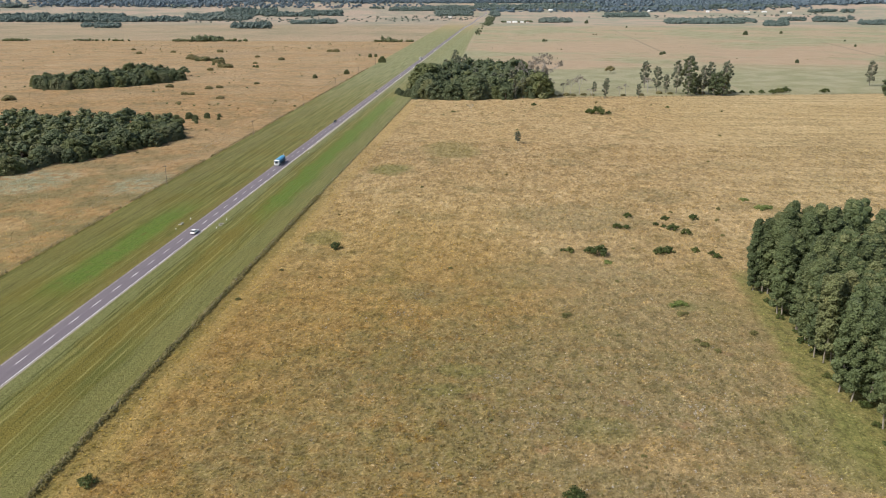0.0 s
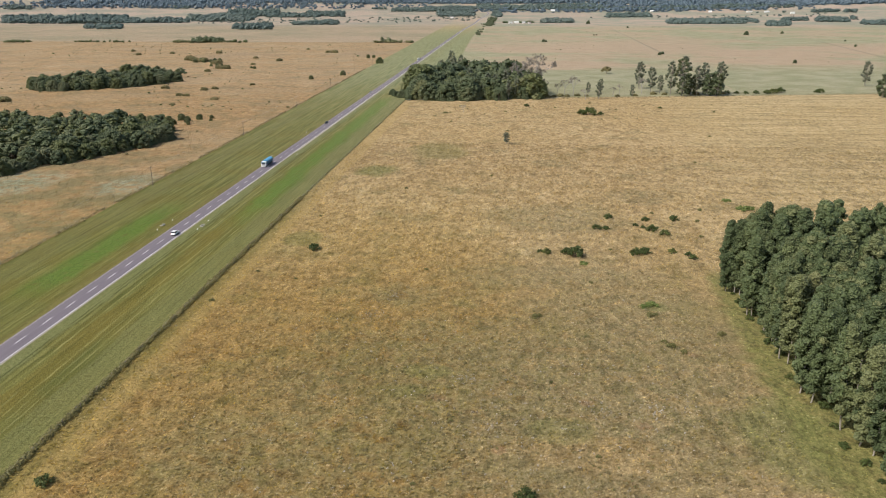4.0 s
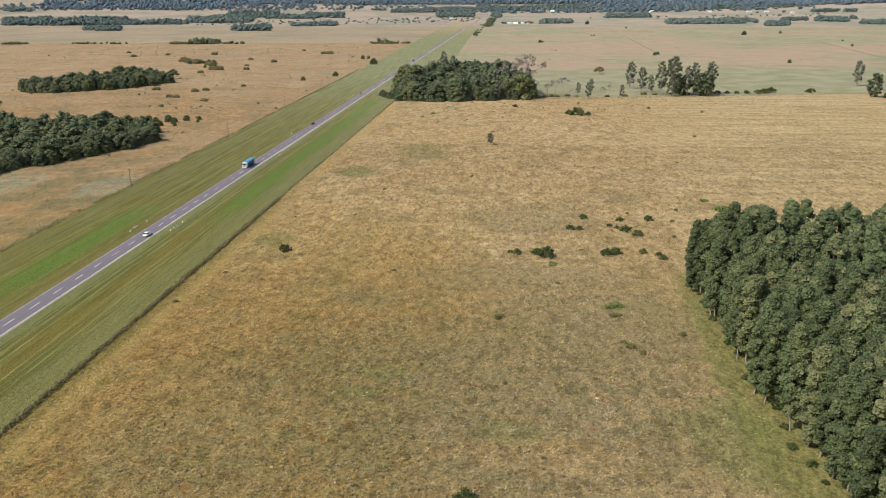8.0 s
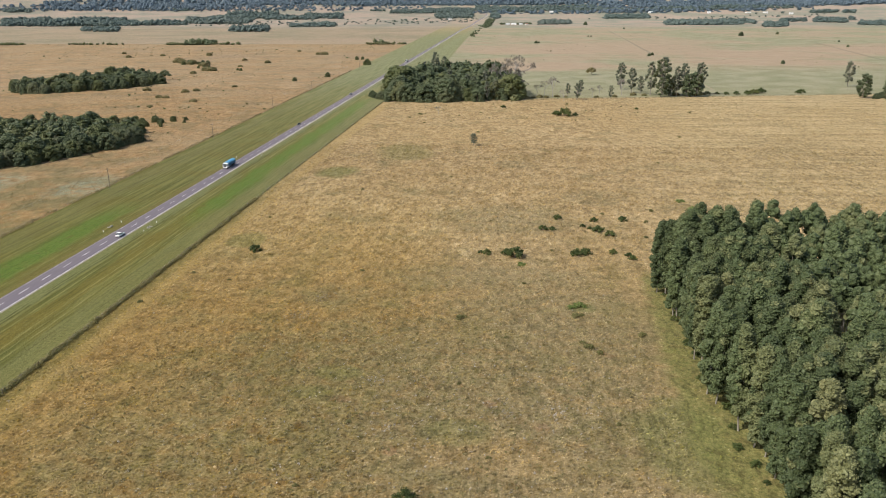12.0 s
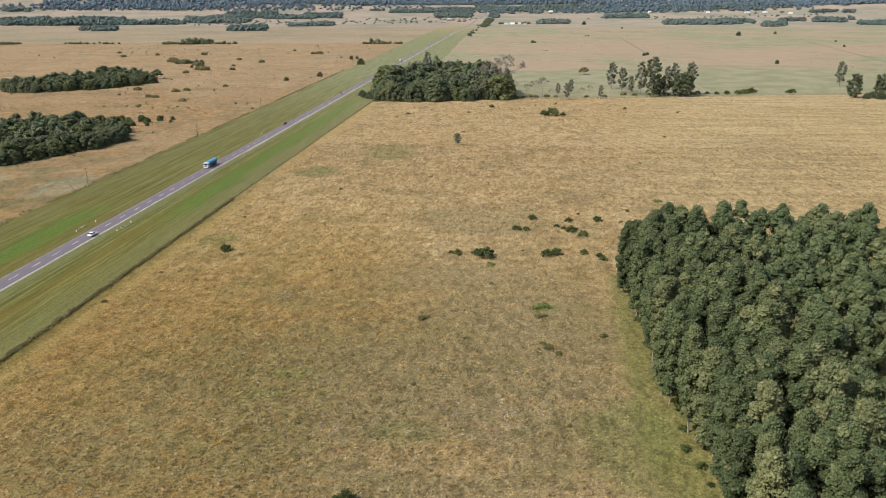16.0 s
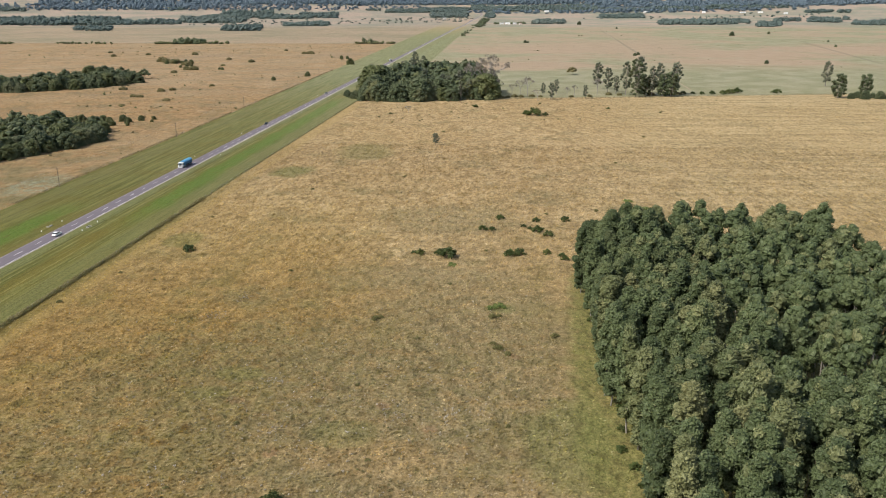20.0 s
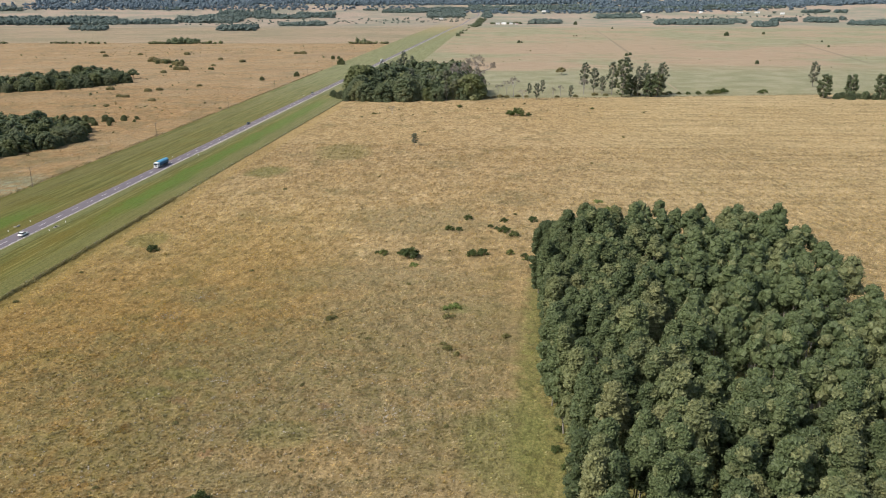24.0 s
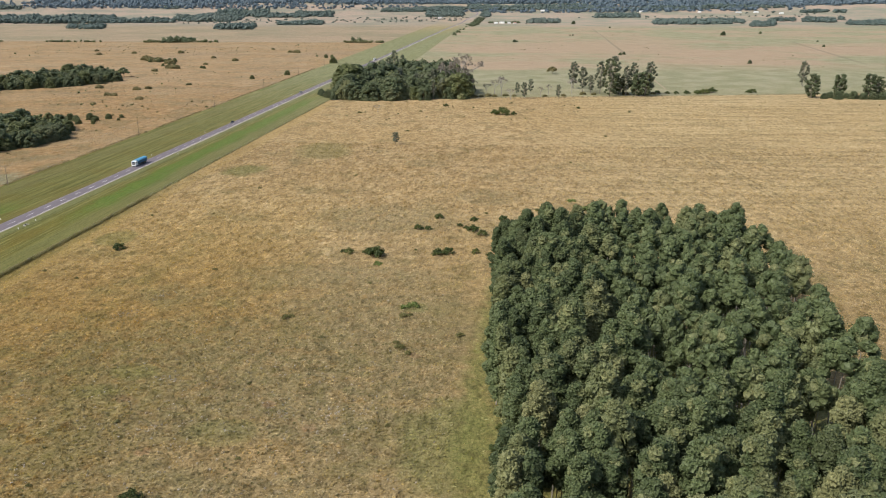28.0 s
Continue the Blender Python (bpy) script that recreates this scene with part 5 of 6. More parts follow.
weed_row("hedge_weeds", "dark weedy line along a far field edge", (-1020, 1628), (-152, 1640), 3.0, 2.6, 1.3, LEAF_DRY, 94)
weed_row("hedge_weeds", "dark weedy line across the grazed fields", (480, 1590), (1050, 1520), 3.0, 2.6, 1.3, LEAF_DRY, 95)
weed_row("fence_weeds", "scrubby weeds along the back fence", (-60, 680), (420, 761), 1.6, 2.4, 1.5, LEAF_DRY, 93)

# ---- pole line ----
pole = new("utility_pole")
tagged(pole, "weathered wooden utility pole with a crossarm", "utility pole", "poles of the line")
part("shaft", rod((0, 0, -0.5), (0.05, 0, 9.6), 0.17, 0.11, 9), POST_WOOD, pole)
part("crossarm", box(-1.0, 1.0, -0.06, 0.06, 8.95, 9.09, 0.015), POST_WOOD, pole)
part("brace", rod((-0.6, 0.08, 8.95), (0.03, 0.12, 8.3), 0.025, 0.025, 5), STEEL, pole)
for x in (-0.9, 0.9, 0.05):
    z = 9.09 if abs(x) > 0.5 else 9.6
    part("insulator", rod((x, 0, z), (x, 0, z + 0.24), 0.07, 0.045, 7), CERAMIC, pole)
for i in range(7):
    y = 207 + 140 * i
    if i:
        copy_thing(pole, pose(POLE_X + 2.8, y, 0, 0, 0, i * 3 % 7 - 3))
    else:
        pole.matrix_basis = pose(POLE_X + 2.8, y, 0)
for x, z in ((-0.9, 9.33), (0.9, 9.33), (0.05, 9.84)):
    pts = []
    for i in range(6):
        for k in range(6):
            f = k / 6
            pts.append(np.array((POLE_X + 2.8 + x, 207 + 140 * (i + f), z - 4 * f * (1 - f) * 1.3)))
    tagged(part("overhead_wire", raw_mesh("overhead_wire", *tube(pts, [0.012] * len(pts), 3), [WIRE]), None, None), "thin sagging overhead wire between wooden poles", "wire", "wires of the line")


# ---- culvert and marker posts ----
def culvert(x, y, side):
    root = new("culvert_headwall")
    root.matrix_basis = pose(x, y, 0, 0, 0, DASH_TURN)
    part("wall", box(-0.12, 0.12, -1.1, 1.1, -0.2, 0.45, 0.03), CONCRETE, root)
    for w in (-1.1, 1.1):
        part("wing_wall", box(0, side * 1.1, w - 0.1, w + 0.1, -0.2, 0.3, 0.03) if side > 0 else box(-1.1, 0, w - 0.1, w + 0.1, -0.2, 0.3, 0.03), CONCRETE, root)
    # no hollow pipe: a black disc stands in for the shade inside
    part("pipe_mouth", rod((side * 0.165, 0, 0.18), (side * 0.22, 0, 0.18), 0.38, 0.38, 14), RUBBER, root, "solid dark disc for the shade in the pipe mouth")
    tagged(root, "pale concrete culvert headwall beside the road", "culvert", "culvert headwalls")


culvert(-103.6, 283, 1)
culvert(-118.6, 283, -1)
marker = new("marker_post")
tagged(marker, "short white roadside marker post with dark cap", "marker post", "marker posts")
part("post", box(-0.09, 0.09, -0.07, 0.07, 0, 0.6, 0.015), WHITE, marker)
part("cap", box(-0.1, 0.1, -0.08, 0.08, 0.6, 0.72, 0.015), RUBBER, marker)
for i, (u, y) in enumerate(((7.5, 278), (7.2, 290), (-7.6, 276), (-7.4, 290), (-6.5, 425), (-6.6, 505), (6.6, 430), (-6.5, 720), (6.6, 610), (-6.6, 150))):
    m = pose(road_x(y) + u, y, 0, 0, 0, DASH_TURN)
    if i:
        copy_thing(marker, m)
    else:
        marker.matrix_basis = m


# ---- vehicles on the road ----
def side_body(profile, width, bevel=0.06):
    """A body from its side outline (along, up), as wide as given."""
    bm = bmesh.new()
    face = bm.faces.new([bm.verts.new((-width / 2, a, b)) for a, b in profile])
    out = bmesh.ops.extrude_face_region(bm, geom=[face])
    bmesh.ops.translate(bm, verts=[v for v in out["geom"] if isinstance(v, bmesh.types.BMVert)], vec=(width, 0, 0))
    bmesh.ops.recalc_face_normals(bm, faces=bm.faces)
    bmesh.ops.bevel(bm, geom=list(bm.edges), offset=bevel, segments=2, affect="EDGES", profile=0.6)
    return bm


def wheel(parent, x, y, r, w):
    hub = new("wheel")
    hub.parent = parent
    hub.matrix_basis = pose(x, y, r)
    part("tyre", rod((-w / 2, 0, 0), (w / 2, 0, 0), r, r, 16), RUBBER, hub)
    s = 1 if x > 0 else -1
    part("rim", rod((s * (w / 2 - 0.03), 0, 0), (s * (w / 2 + 0.012), 0, 0), r * 0.62, r * 0.55, 12), STEEL, hub)


def passenger_car(paint, label, x, y, turn, pickup=False):
    """A car that faces along -y before it is turned."""
    root = new("pickup" if pickup else "car")
    tagged(root, label, "pickup" if pickup else "car", "traffic on the road")
    lower = [(-2.15, 0.35), (-2.2, 0.62), (-2.05, 0.82), (-1.0, 0.95), (2.0, 0.98), (2.15, 0.8), (2.18, 0.4)]
    cabin = [(-1.0, 0.93), (-0.25, 1.42), (1.25, 1.46), (1.95, 0.96)]
    roof = [(-0.28, 1.40), (-0.15, 1.47), (1.15, 1.50), (1.3, 1.43)]
    if pickup:
        lower = [(-2.6, 0.45), (-2.65, 0.8), (-2.45, 1.02), (-1.35, 1.12), (2.6, 1.12), (2.65, 0.55)]
        cabin = [(-1.35, 1.1), (-0.7, 1.68), (0.7, 1.72), (0.95, 1.1)]
        roof = [(-0.74, 1.66), (-0.6, 1.75), (0.6, 1.77), (0.75, 1.68)]
    wide = 1.85 if pickup else 1.74
    part("body", side_body(lower, wide, 0.07), paint, root)
    part("cabin_glass", side_body(cabin, wide - 0.22, 0.05), GLASS, root, "dark tinted windows")
    part("roof", side_body(roof, wide - 0.26, 0.02), paint, root)
    front, back = lower[0][0], lower[-1][0]
    part("front_bumper", box(-wide / 2 + 0.04, wide / 2 - 0.04, front - 0.07, front + 0.1, 0.38, 0.58, 0.03), RUBBER if pickup else paint, root)
    part("rear_bumper", box(-wide / 2 + 0.04, wide / 2 - 0.04, back - 0.1, back + 0.07, 0.42, 0.62, 0.03), RUBBER if pickup else paint, root)
    for s in (-1, 1):
        part("headlight", box(s * 0.62 - 0.16, s * 0.62 + 0.16, front - 0.03, front + 0.1, 0.64, 0.78, 0.02), LAMP_CLEAR, root)
        part("tail_light", box(s * 0.7 - 0.12, s * 0.7 + 0.12, back - 0.06, back + 0.03, 0.68, 0.88, 0.02), LAMP_RED, root)
        part("mirror", box(s * (wide / 2 + 0.08) - 0.08, s * (wide / 2 + 0.08) + 0.08, cabin[0][0] + 0.25, cabin[0][0] + 0.35, 1.0, 1.12, 0.02), paint, root)
        for yy in ((-1.7, 1.75) if pickup else (-1.35, 1.35)):
            wheel(root, s * (wide / 2 - 0.12), yy, 0.36 if pickup else 0.31, 0.22)
    if pickup:
        part("cargo_bed", box(-0.72, 0.72, 1.05, 2.5, 1.10, 1.135, 0.01), RUBBER, root, "dark open cargo bed")
    part("grille", box(-0.42, 0.42, front - 0.05, front + 0.05, 0.62, 0.76, 0.01), RUBBER, root)
    root.matrix_basis = pose(x, y, 0.13, 0, 0, turn)
    return root


def lorry(label, x, y, turn, cab_paint, board, cover_paint, long=10.5):
    root = new("truck")
    tagged(root, label, "truck", "traffic on the road")
    part("cab", side_body([(-0.1, 0.7), (-0.15, 1.7), (0.1, 2.75), (0.4, 2.95), (2.0, 2.95), (2.05, 0.7)], 2.4, 0.07), cab_paint, root)
    part("windscreen", side_body([(-0.17, 1.75), (0.07, 2.62), (0.14, 2.62), (-0.10, 1.75)], 2.05, 0.01), GLASS, root, "large dark windscreen")
    for s in (-1, 1):
        part("side_window", box(s * 1.2 - 0.02, s * 1.2 + 0.02, 0.45, 1.5, 1.75, 2.5, 0.01), GLASS, root)
        part("headlight", box(s * 0.9 - 0.18, s * 0.9 + 0.18, -0.2, -0.05, 0.85, 1.05, 0.02), LAMP_CLEAR, root)
        part("mirror", box(s * 1.4 - 0.1, s * 1.4 + 0.1, 0.0, 0.12, 1.8, 2.4, 0.02), RUBBER, root)
    part("grille", box(-0.7, 0.7, -0.22, -0.08, 1.05, 1.6, 0.02), RUBBER, root)
    part("bumper", box(-1.2, 1.2, -0.3, 0.05, 0.45, 0.75, 0.04), cab_paint, root)
    part("sun_visor", box(-1.05, 1.05, -0.12, 0.25, 2.72, 2.8, 0.02), cover_paint, root)
    part("chassis", box(-0.45, 0.45, 0.3, 2.6 + long, 0.72, 0.98, 0.02), RUBBER, root)
    part("fuel_tank", rod((1.0, 2.6, 0.75), (1.0, 3.9, 0.75), 0.3, 0.3, 12), STEEL, root)
    y0, y1 = 2.5, 2.5 + long
    part("load_floor", box(-1.25, 1.25, y0, y1, 1.0, 1.2, 0.02), RUBBER, root)
    for s in (-1, 1):
        for k in range(5):
            a = 1.2 + k * 0.33
            part("side_board", box(s * 1.22 - 0.035, s * 1.22 + 0.035, y0 + 0.02, y1 - 0.02, a, a + 0.31, 0.01), board, root)
    part("front_wall", box(-1.2, 1.2, y0, y0 + 0.08, 1.2, 2.95, 0.02), board, root)
    part("tailgate", box(-1.2, 1.2, y1 - 0.08, y1, 1.2, 2.85, 0.02), board, root)
    bm = bmesh.new()
    rings = []
    n = 14
    for i in range(n + 1):
        yy = y0 + (y1 - y0) * i / n
        sag = 0.10 * math.sin(i * 2.1) * (0 < i < n)
        rings.append([bm.verts.new((w * 1.3, yy, hgt + (sag if abs(w) < 0.9 else 0))) for w, hgt in ((-1.0, 2.45), (-1.0, 2.86), (-0.6, 3.22), (0.0, 3.42), (0.6, 3.22), (1.0, 2.86), (1.0, 2.45))])
    for ra, rb in zip(rings, rings[1:]):
        for k in range(6):
            bm.faces.new((ra[k], rb[k], rb[k + 1], ra[k + 1]))
    bm.faces.new(rings[0])
    bm.faces.new(rings[-1][::-1])
    part("tarpaulin", bm, cover_paint, root, "taut tarpaulin over the load")
    for yy in (0.75, 5.2, long - 1.6, long - 0.3, long + 1.0):
        for s in (-1, 1):
            wheel(root, s * 1.02, yy, 0.5, 0.36)
    for s in (-1, 1):
        part("tail_light", box(s * 1.0 - 0.12, s * 1.0 + 0.12, y1 - 0.02, y1 + 0.04, 0.85, 1.0, 0.01), LAMP_RED, root)
    root.matrix_basis = pose(x, y, 0.13, 0, 0, turn)
    return root


lorry("truck with white cab and blue tarpaulin on the road", road_x(393) - 1.55, 393, DASH_TURN, WHITE, BLUE_DARK, BLUE)
lorry("white truck with grey cover far along the road", road_x(1150) - 1.8, 1150, DASH_TURN, WHITE, GREY_CAR, CONCRETE)
passenger_car(WHITE, "small white car on the road", road_x(271) + 1.55, 271, DASH_TURN + 180)
passenger_car(DARK_CAR, "dark car on the road", road_x(545) - 1.8, 545, DASH_TURN)
passenger_car(GREY_CAR, "silver pickup on the road", road_x(735) - 1.8, 735, DASH_TURN, True)


# ---- farmsteads in the distance ----
def farm_house(x, y, wide, deep, high, roof_paint, turn):
    root = new("farm_house")
    tagged(root, "small white-walled farm house among far trees", "house", "distant farm houses")
    part("wall", box(-wide / 2, wide / 2, -deep / 2, deep / 2, 0, high, 0.02), WHITE, root)
    part("roof", side_body([(-deep / 2 - 0.5, high), (0, high + deep * 0.28), (deep / 2 + 0.5, high), (deep / 2 + 0.4, high - 0.15), (0, high + deep * 0.28 - 0.15), (-deep / 2 - 0.4, high - 0.15)], wide + 1.0, 0.02), roof_paint, root)
    part("door", box(-0.5, 0.5, -deep / 2 - 0.06, -deep / 2 + 0.02, 0, 2.1, 0.01), POST_WOOD, root)
    for k in (-0.3, 0.3):
        part("window", box(k * wide - 0.7, k * wide + 0.7, -deep / 2 - 0.05, -deep / 2 + 0.02, 1.0, 2.2, 0.01), GLASS, root)
    root.matrix_basis = pose(x, y, land(x, y) - 0.1, 0, 0, turn)


for x, y, w, d, hh, roof_paint, turn in ((75, 3035, 14, 8, 4, ROOF_PALE, 10), (98, 3045, 18, 9, 4.5, ROOF_PALE, -15), (125, 3050, 12, 8, 4, ROOF_PALE, 5), (146, 3040, 10, 7, 3.5, ROOF_RED, 30),
                                         (1180, 3760, 24, 10, 4, CONCRETE, 4), (1250, 3735, 20, 10, 4, ROOF_PALE, 2), (1012, 3790, 14, 9, 6, ROOF_PALE, 0), (-170, 3480, 16, 9, 4, CONCRETE, 5),
                                         (300, 3960, 20, 10, 5, ROOF_PALE, 0), (480, 3930, 16, 10, 5, ROOF_RED, 0), (760, 3860, 18, 10, 5, ROOF_PALE, 10), (1330, 3640, 16, 9, 5, ROOF_PALE, 0)):
    farm_house(x, y, w, d, hh, roof_paint, turn)
far_wood(320, "garden trees round far farm houses", LEAF_NATIVE, 40, 3055, 160, 3060, 170, 3120, 40, 3120, 8.0, 16.0, 1.8)


# ---- grass tufts ----
def tufts(name, label, seed, places, low, high, blades=6, lift=1.0):
    """Tussocks of leaning blades round a common foot, combed one way by the wind, all in one mesh."""
    rng = np.random.default_rng(seed)
    p = np.asarray(places)
    k = len(p)
    s = rng.uniform(low, high, (k, 1))
    a = rng.uniform(0, 6.28, (k, 1)) + np.arange(blades) * 6.283 / blades + rng.normal(size=(k, blades)) * 0.4
    w = s * rng.uniform(0.05, 0.11, (k, blades))
    reach = s * rng.uniform(0.1, 0.55, (k, blades))
    bend = rng.normal(size=(k, 2)) * 0.25
    v = np.zeros((k, 1 + 2 * blades, 3))
    v[:, 0, :2] = p
    v[:, 1::2, 0] = p[:, 0:1] + reach * 0.45 * np.cos(a) - np.sin(a) * w
    v[:, 1::2, 1] = p[:, 1:2] + reach * 0.45 * np.sin(a) + np.cos(a) * w
    v[:, 1::2, 2] = s * rng.uniform(0.1, 0.5, (k, blades)) * lift
    v[:, 2::2, 0] = p[:, 0:1] + reach * np.cos(a) + (0.26 + bend[:, 0:1]) * s
    v[:, 2::2, 1] = p[:, 1:2] + reach * np.sin(a) - (0.05 + bend[:, 1:2]) * s
    v[:, 2::2, 2] = s * rng.uniform(0.4, 1.0, (k, blades)) * lift
    first = np.arange(k)[:, None] * (1 + 2 * blades)
    t = np.stack([np.broadcast_to(first, (k, blades)), first + 1 + 2 * np.arange(blades), first + 2 + 2 * np.arange(blades)], axis=2).reshape(-1, 3)
    return tagged(part(name, raw_mesh(name, v, t, [TUFT]), None, None), label, "grass", kind="stuff")


def field_places(seed, count, x0, x1, y0, y1, lane_ok=False):
    rng = np.random.default_rng(seed)
    half = count // 5
    cx, cy = rng.uniform(x0, x1, count // 14), rng.uniform(y0, y1, count // 14)
    pick = rng.integers(0, len(cx), half)
    x = np.concatenate([rng.uniform(x0, x1, count - half), cx[pick] + rng.normal(size=half) * 0.9])
    y = np.concatenate([rng.uniform(y0, y1, count - half), cy[pick] + rng.normal(size=half) * 0.9])
    clear = x > fence_x(y) + 0.6
    forest = (x > 81) & (x < 152) & (y < 240)
    lane = (x > 71) & (x < 84) & (y < 236)
    edge = np.clip((y1 + 25 - y) / 60, 0, 1) if y1 > 600 else np.ones(count)
    keep = (rng.uniform(size=count) < edge) & clear & ~forest & (~lane | (rng.uniform(size=count) < 0.25))
    return np.stack([x, y], axis=1)[keep]


tufts("grass_tussocks", "golden and grey-green tussocks of the near pasture", 401, field_places(1, 130000, -82, 235, 96, 265), 0.3, 0.85, 5, 0.62)
tufts("grass_tussocks", "golden tussocks of the middle pasture", 402, field_places(2, 62000, -80, 310, 265, 470), 0.5, 1.2, 4, 0.75)
tufts("grass_tussocks", "golden tussocks of the farther pasture", 403, field_places(3, 26000, -75, 450, 470, 690), 0.5, 1.1, 4, 0.7)
west_rng = np.random.default_rng(4)
west = np.stack([west_rng.uniform(-430, -155, 34000), 190 + 600 * west_rng.uniform(0, 1, 34000) ** 1.3], axis=1)
tufts("grass_tussocks", "dry tussocks of the plain beyond the far fence", 404, west, 0.4, 1.0, 4, 1.1)


def verge_places(seed, count, y0, y1):
    rng = np.random.default_rng(seed)
    y = rng.uniform(y0, y1, count)
    u = rng.uniform(-40, 34, count)
    keep = np.abs(u) > 4.6
    return np.stack([road_x(y) + u, y], axis=1)[keep]


tufts("verge_grass", "short mown olive grass of the verges", 405, verge_places(6, 30000, 105, 520), 0.2, 0.4, 3, 0.25)


def herbs(name, label, seed, places, low, high, leaves, count=9, size=0.14):
    """Small herbs strewn over the pasture, all in one mesh."""
    rng = np.random.default_rng(seed)
    puffs = []
    for x, y in places:
        if x < fence_x(y) + 1 or (x > 70 and y < 240):
            continue
        r = rng.uniform(low, high)
        puffs.append((x, y, r * 0.5, r, r * 0.6))
    v, t = leaf_cloud(rng, puffs, count, size, 0.4, 0.4, 0)
    return tagged(part(name, raw_mesh(name, v, t, [leaves]), None, None), label, "herbs", kind="stuff")


herb_rng = np.random.default_rng(7)
strewn = np.stack([herb_rng.uniform(-80, 82, 900), herb_rng.uniform(98, 330, 900)], axis=1)
herbs("dark_herbs", "small dark herbs strewn in the pasture", 411, strewn[:300], 0.12, 0.34, LEAF_WEED)
near = np.stack([14 + herb_rng.normal(size=520) * 34, 150 + herb_rng.normal(size=520) * 30], axis=1)
herbs("green_herbs", "small olive-green herbs in the weedy middle of the pasture", 412, near[:260], 0.15, 0.45, LEAF_SAGE, 16, 0.12)
LEAF_PALE = foliage("pale_dead_herbs", (0.24, 0.21, 0.16), (0.42, 0.38, 0.31), (0.50, 0.46, 0.40))
pale_near = np.stack([18 + herb_rng.normal(size=420) * 36, 152 + herb_rng.normal(size=420) * 28], axis=1)
herbs("pale_herbs", "pale dead herb heads among the grass", 413, pale_near, 0.15, 0.4, LEAF_PALE)


def scrub(name, label, seed, count, x0, x1, y0, y1, low, high, leaves):
    """Low scattered scrub on the plain, all in one mesh."""
    rng = np.random.default_rng(seed)
    puffs = []
    while len(puffs) < count:
        x, y = rng.uniform(x0, x1), rng.uniform(y0, y1)
        if noise.noise((x * 0.006, y * 0.004, seed)) + 0.3 * rng.normal() < 0.1:
            continue
        r = rng.uniform(low, high) * (1.8 if rng.uniform() < 0.08 else 1.0)
        puffs.append((x, y, land(x, y) + r * 0.4, r, r * 0.6))
    v, t = leaf_cloud(rng, puffs, 12, 0.35, 0.4, 0.3, 0.7)
    return tagged(part(name, raw_mesh(name, v, t, [leaves]), None, None), label, "scrub", kind="stuff")


scrub("low_scrub", "low brown scrub scattered over the western plain", 421, 700, -800, -158, 420, 1600, 0.4, 1.1, LEAF_DRY)
scrub("low_scrub", "low olive scrub scattered over the western plain", 422, 160, -800, -158, 620, 1600, 0.7, 1.6, LEAF_OLIVE)
scrub("low_scrub", "low scrub scattered over the grazed field", 423, 120, -20, 900, 1000, 2700, 0.6, 1.6, LEAF_OLIVE)
scrub("low_scrub", "low weeds along the back of the pasture", 424, 80, -60, 430, 560, 720, 0.3, 1.0, LEAF_DRY)


# ---- brush between the wood and the old eucalypts ----
for x, y, sz in ((60, 712, 0.45), (66, 716, 0.35), (72, 720, 0.5), (78, 718, 0.4), (88, 724, 0.42), (96, 722, 0.35), (124, 722, 0.35), (141, 726, 0.4), (160, 740, 0.5), (170, 738, 0.4), (200, 742, 0.5), (226, 748, 0.42)):
    plant(shrubs[int(x) % 2], x, y, sz * 1.8, x * 31 % 360, "greyish brush along the back fence", "brush along the back fence")
for x, y, sz in ((58, 735, 1.2), (70, 730, 0.9), (78, 742, 1.1), (128, 735, 0.8), (106, 712, 0.7)):
    plant(bares[1], x, y, sz, x * 41 % 360)
far_wood(321, HW, LEAF_HAZE_BLUE, -90, 3850, 1480, 3600, 1560, 4000, -90, 4250, 15.0, 30.0, 2.4)
far_wood(322, HW, LEAF_HAZE_BLUE, 100, 4200, 1900, 3800, 2000, 4050, 110, 4450, 16.0, 30.0, 2.4)
far_wood(323, HW, LEAF_HAZE_BLUE, -2000, 3700, -300, 4100, -320, 4300, -2050, 3900, 14.0, 46.0, 2.4)
far_wood(324, HW, LEAF_HAZE_BLUE, -2300, 3500, -900, 4150, -920, 4350, -2400, 3750, 15.0, 34.0, 2.4)
far_wood(325, HW, LEAF_HAZE_BLUE, -900, 4250, 0, 4400, 0, 4550, -920, 4420, 15.0, 30.0, 2.4)
far_wood(326, HW, LEAF_HAZE_BLUE, 300, 4300, 2100, 3850, 2150, 4020, 310, 4500, 18.0, 24.0, 2.4)
far_wood(330, HW, LEAF_HAZE_BLUE, -950, 4380, 950, 4400, 950, 4470, -950, 4450, 17.0, 18.0, 2.6)
far_wood(331, HW, LEAF_HAZE_BLUE, -2250, 3800, -950, 4380, -960, 4450, -2260, 3880, 17.0, 18.0, 2.6)
far_wood(332, HW, LEAF_HAZE_BLUE, 950, 4400, 2200, 3880, 2210, 3950, 960, 4470, 17.0, 18.0, 2.6)
far_wood(333, HW, LEAF_HAZE_BLUE, -2260, 3900, -960, 4470, -970, 4620, -2300, 4100, 20.0, 26.0, 2.8)
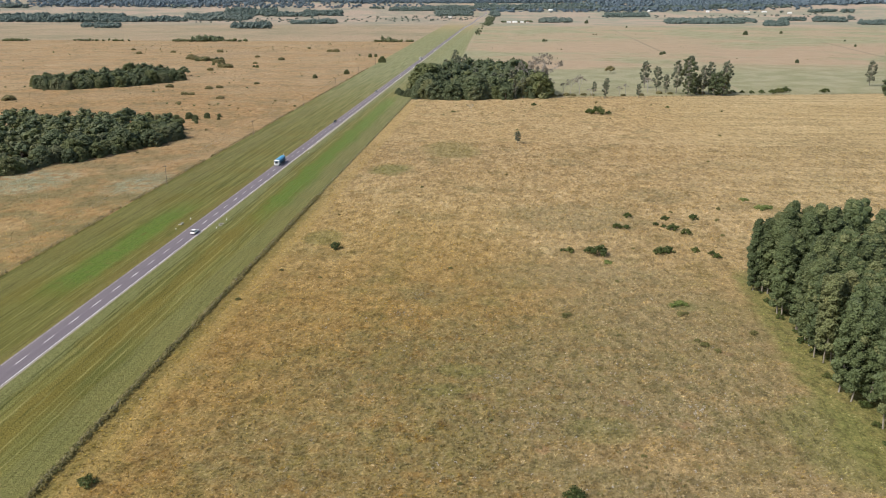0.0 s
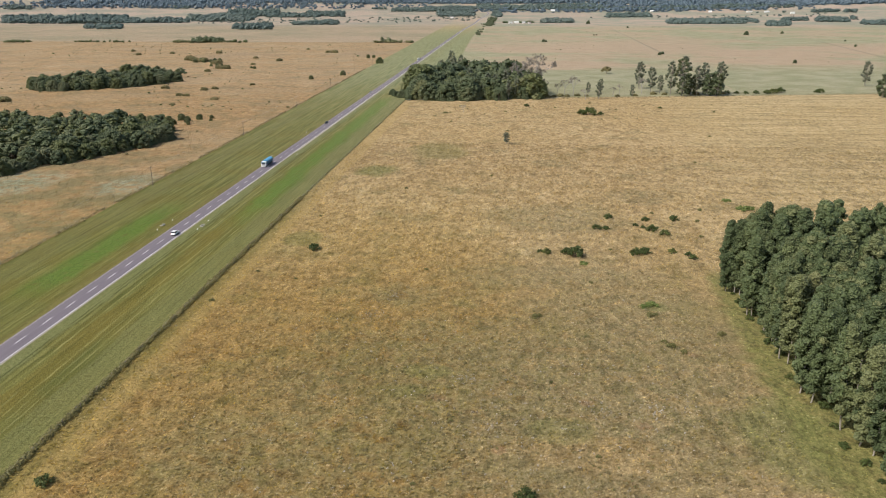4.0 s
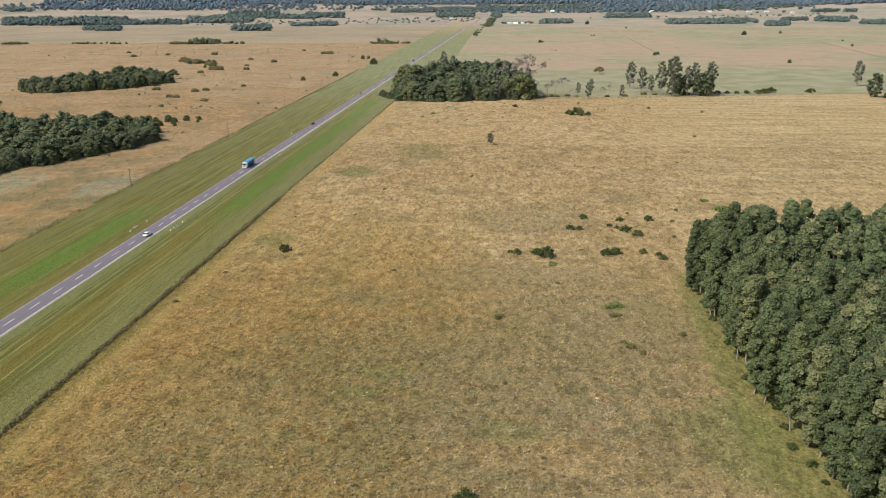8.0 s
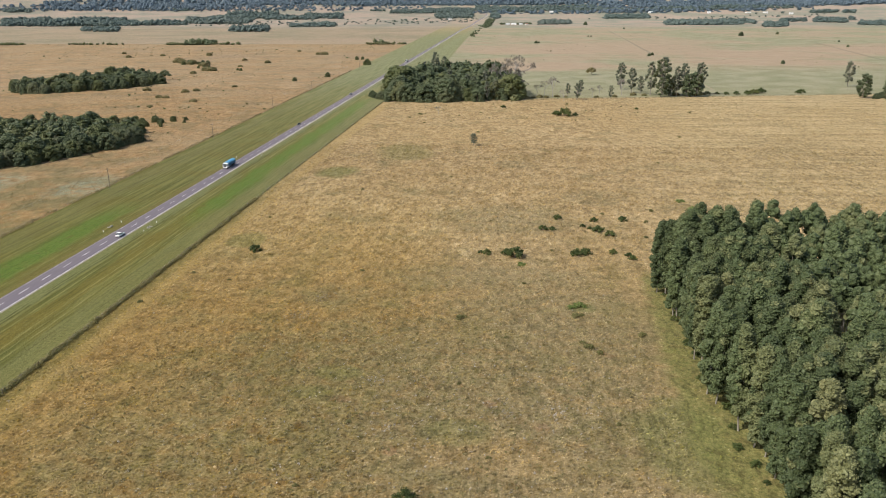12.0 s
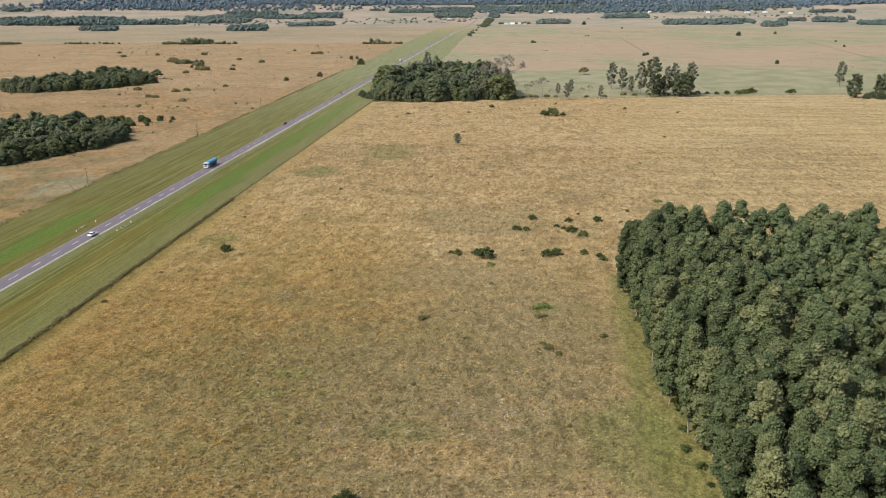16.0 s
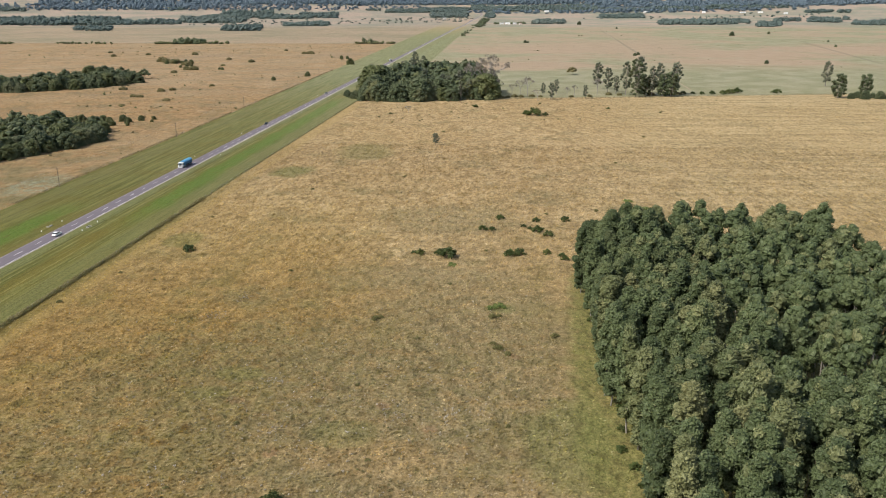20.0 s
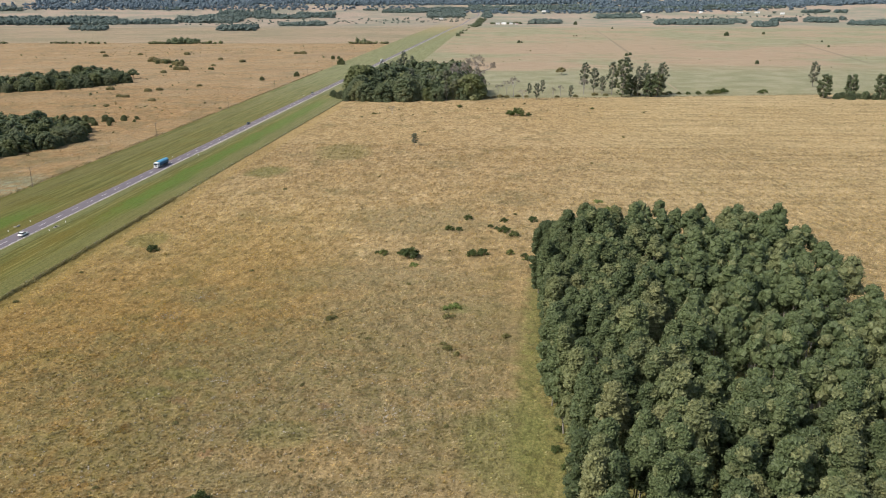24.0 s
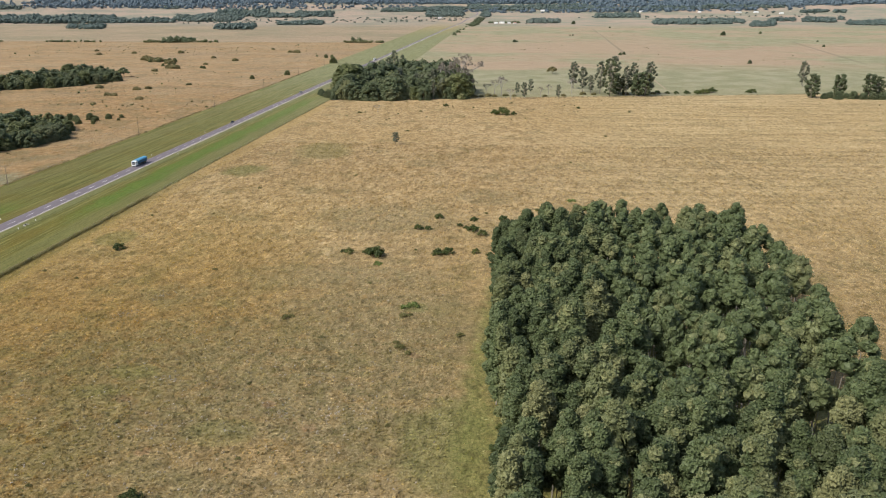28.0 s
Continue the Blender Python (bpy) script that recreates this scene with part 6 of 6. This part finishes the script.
far_wood(334, HW, LEAF_HAZE_BLUE, 960, 4480, 2210, 3960, 2300, 4150, 970, 4620, 20.0, 26.0, 2.8)
far_wood(335, HW, LEAF_HAZE_BLUE, -960, 4470, 960, 4480, 970, 4620, -970, 4620, 20.0, 26.0, 2.8)
far_wood(327, FW, LEAF_FAR_HAZED, -1750, 2800, -1300, 2900, -1450, 3200, -1900, 3100, 13.0, 22.0, 1.9)
far_wood(328, FW, LEAF_FAR_HAZED, -1180, 3080, -960, 3120, -1040, 3600, -1260, 3560, 13.0, 22.0, 1.9)
far_wood(329, FW, LEAF_FAR_HAZED, 150, 3700, 1300, 3500, 1350, 3700, 160, 3900, 12.0, 30.0, 1.9)


# ---- rank herbs of the weedy middle of the pasture ----
def rank_herbs(seed, count):
    rng = np.random.default_rng(seed)
    out = []
    while len(out) < count:
        x, y = rng.uniform(-76, 71), rng.uniform(98, 250)
        d = 1 - ((x - 15) / 75) ** 2 - ((y - 150) / 75) ** 2
        if d + 0.9 * noise.noise((x * 0.05, y * 0.05, seed)) + 0.25 * rng.normal() > 0.35:
            out.append((x, y))
    return out


LEAF_HERB = foliage("rank_herb_leaves", (0.170, 0.150, 0.066), (0.300, 0.252, 0.125), (0.400, 0.340, 0.220))
herbs("rank_herbs", "rank grey-brown herbs of the weedy pasture", 414, rank_herbs(8, 1500), 0.2, 0.5, LEAF_HERB, 16, 0.13)
herbs("green_herbs", "low olive-green herbs of the weedy pasture", 415, rank_herbs(9, 320), 0.2, 0.5, LEAF_SAGE, 16, 0.12)
tufts("grass_tussocks", "tall leaning grass clumps of the weedy pasture", 416, rank_herbs(10, 6000), 0.4, 0.85, 6, 0.9)

pale_rng = np.random.default_rng(12)
for x, y in ((4.4, 162.3), (9.3, 140.8), (45.3, 150), (33.8, 148.1), (-19.2, 213.6), (-22.9, 197.9)):
    spots = np.stack([x + pale_rng.normal(size=26) * 1.8, y + pale_rng.normal(size=26) * 1.8], axis=1)
    herbs("pale_herbs", "patch of pale dead herb heads in the grass", 417 + int(y), spots, 0.12, 0.34, LEAF_PALE, 12, 0.11)
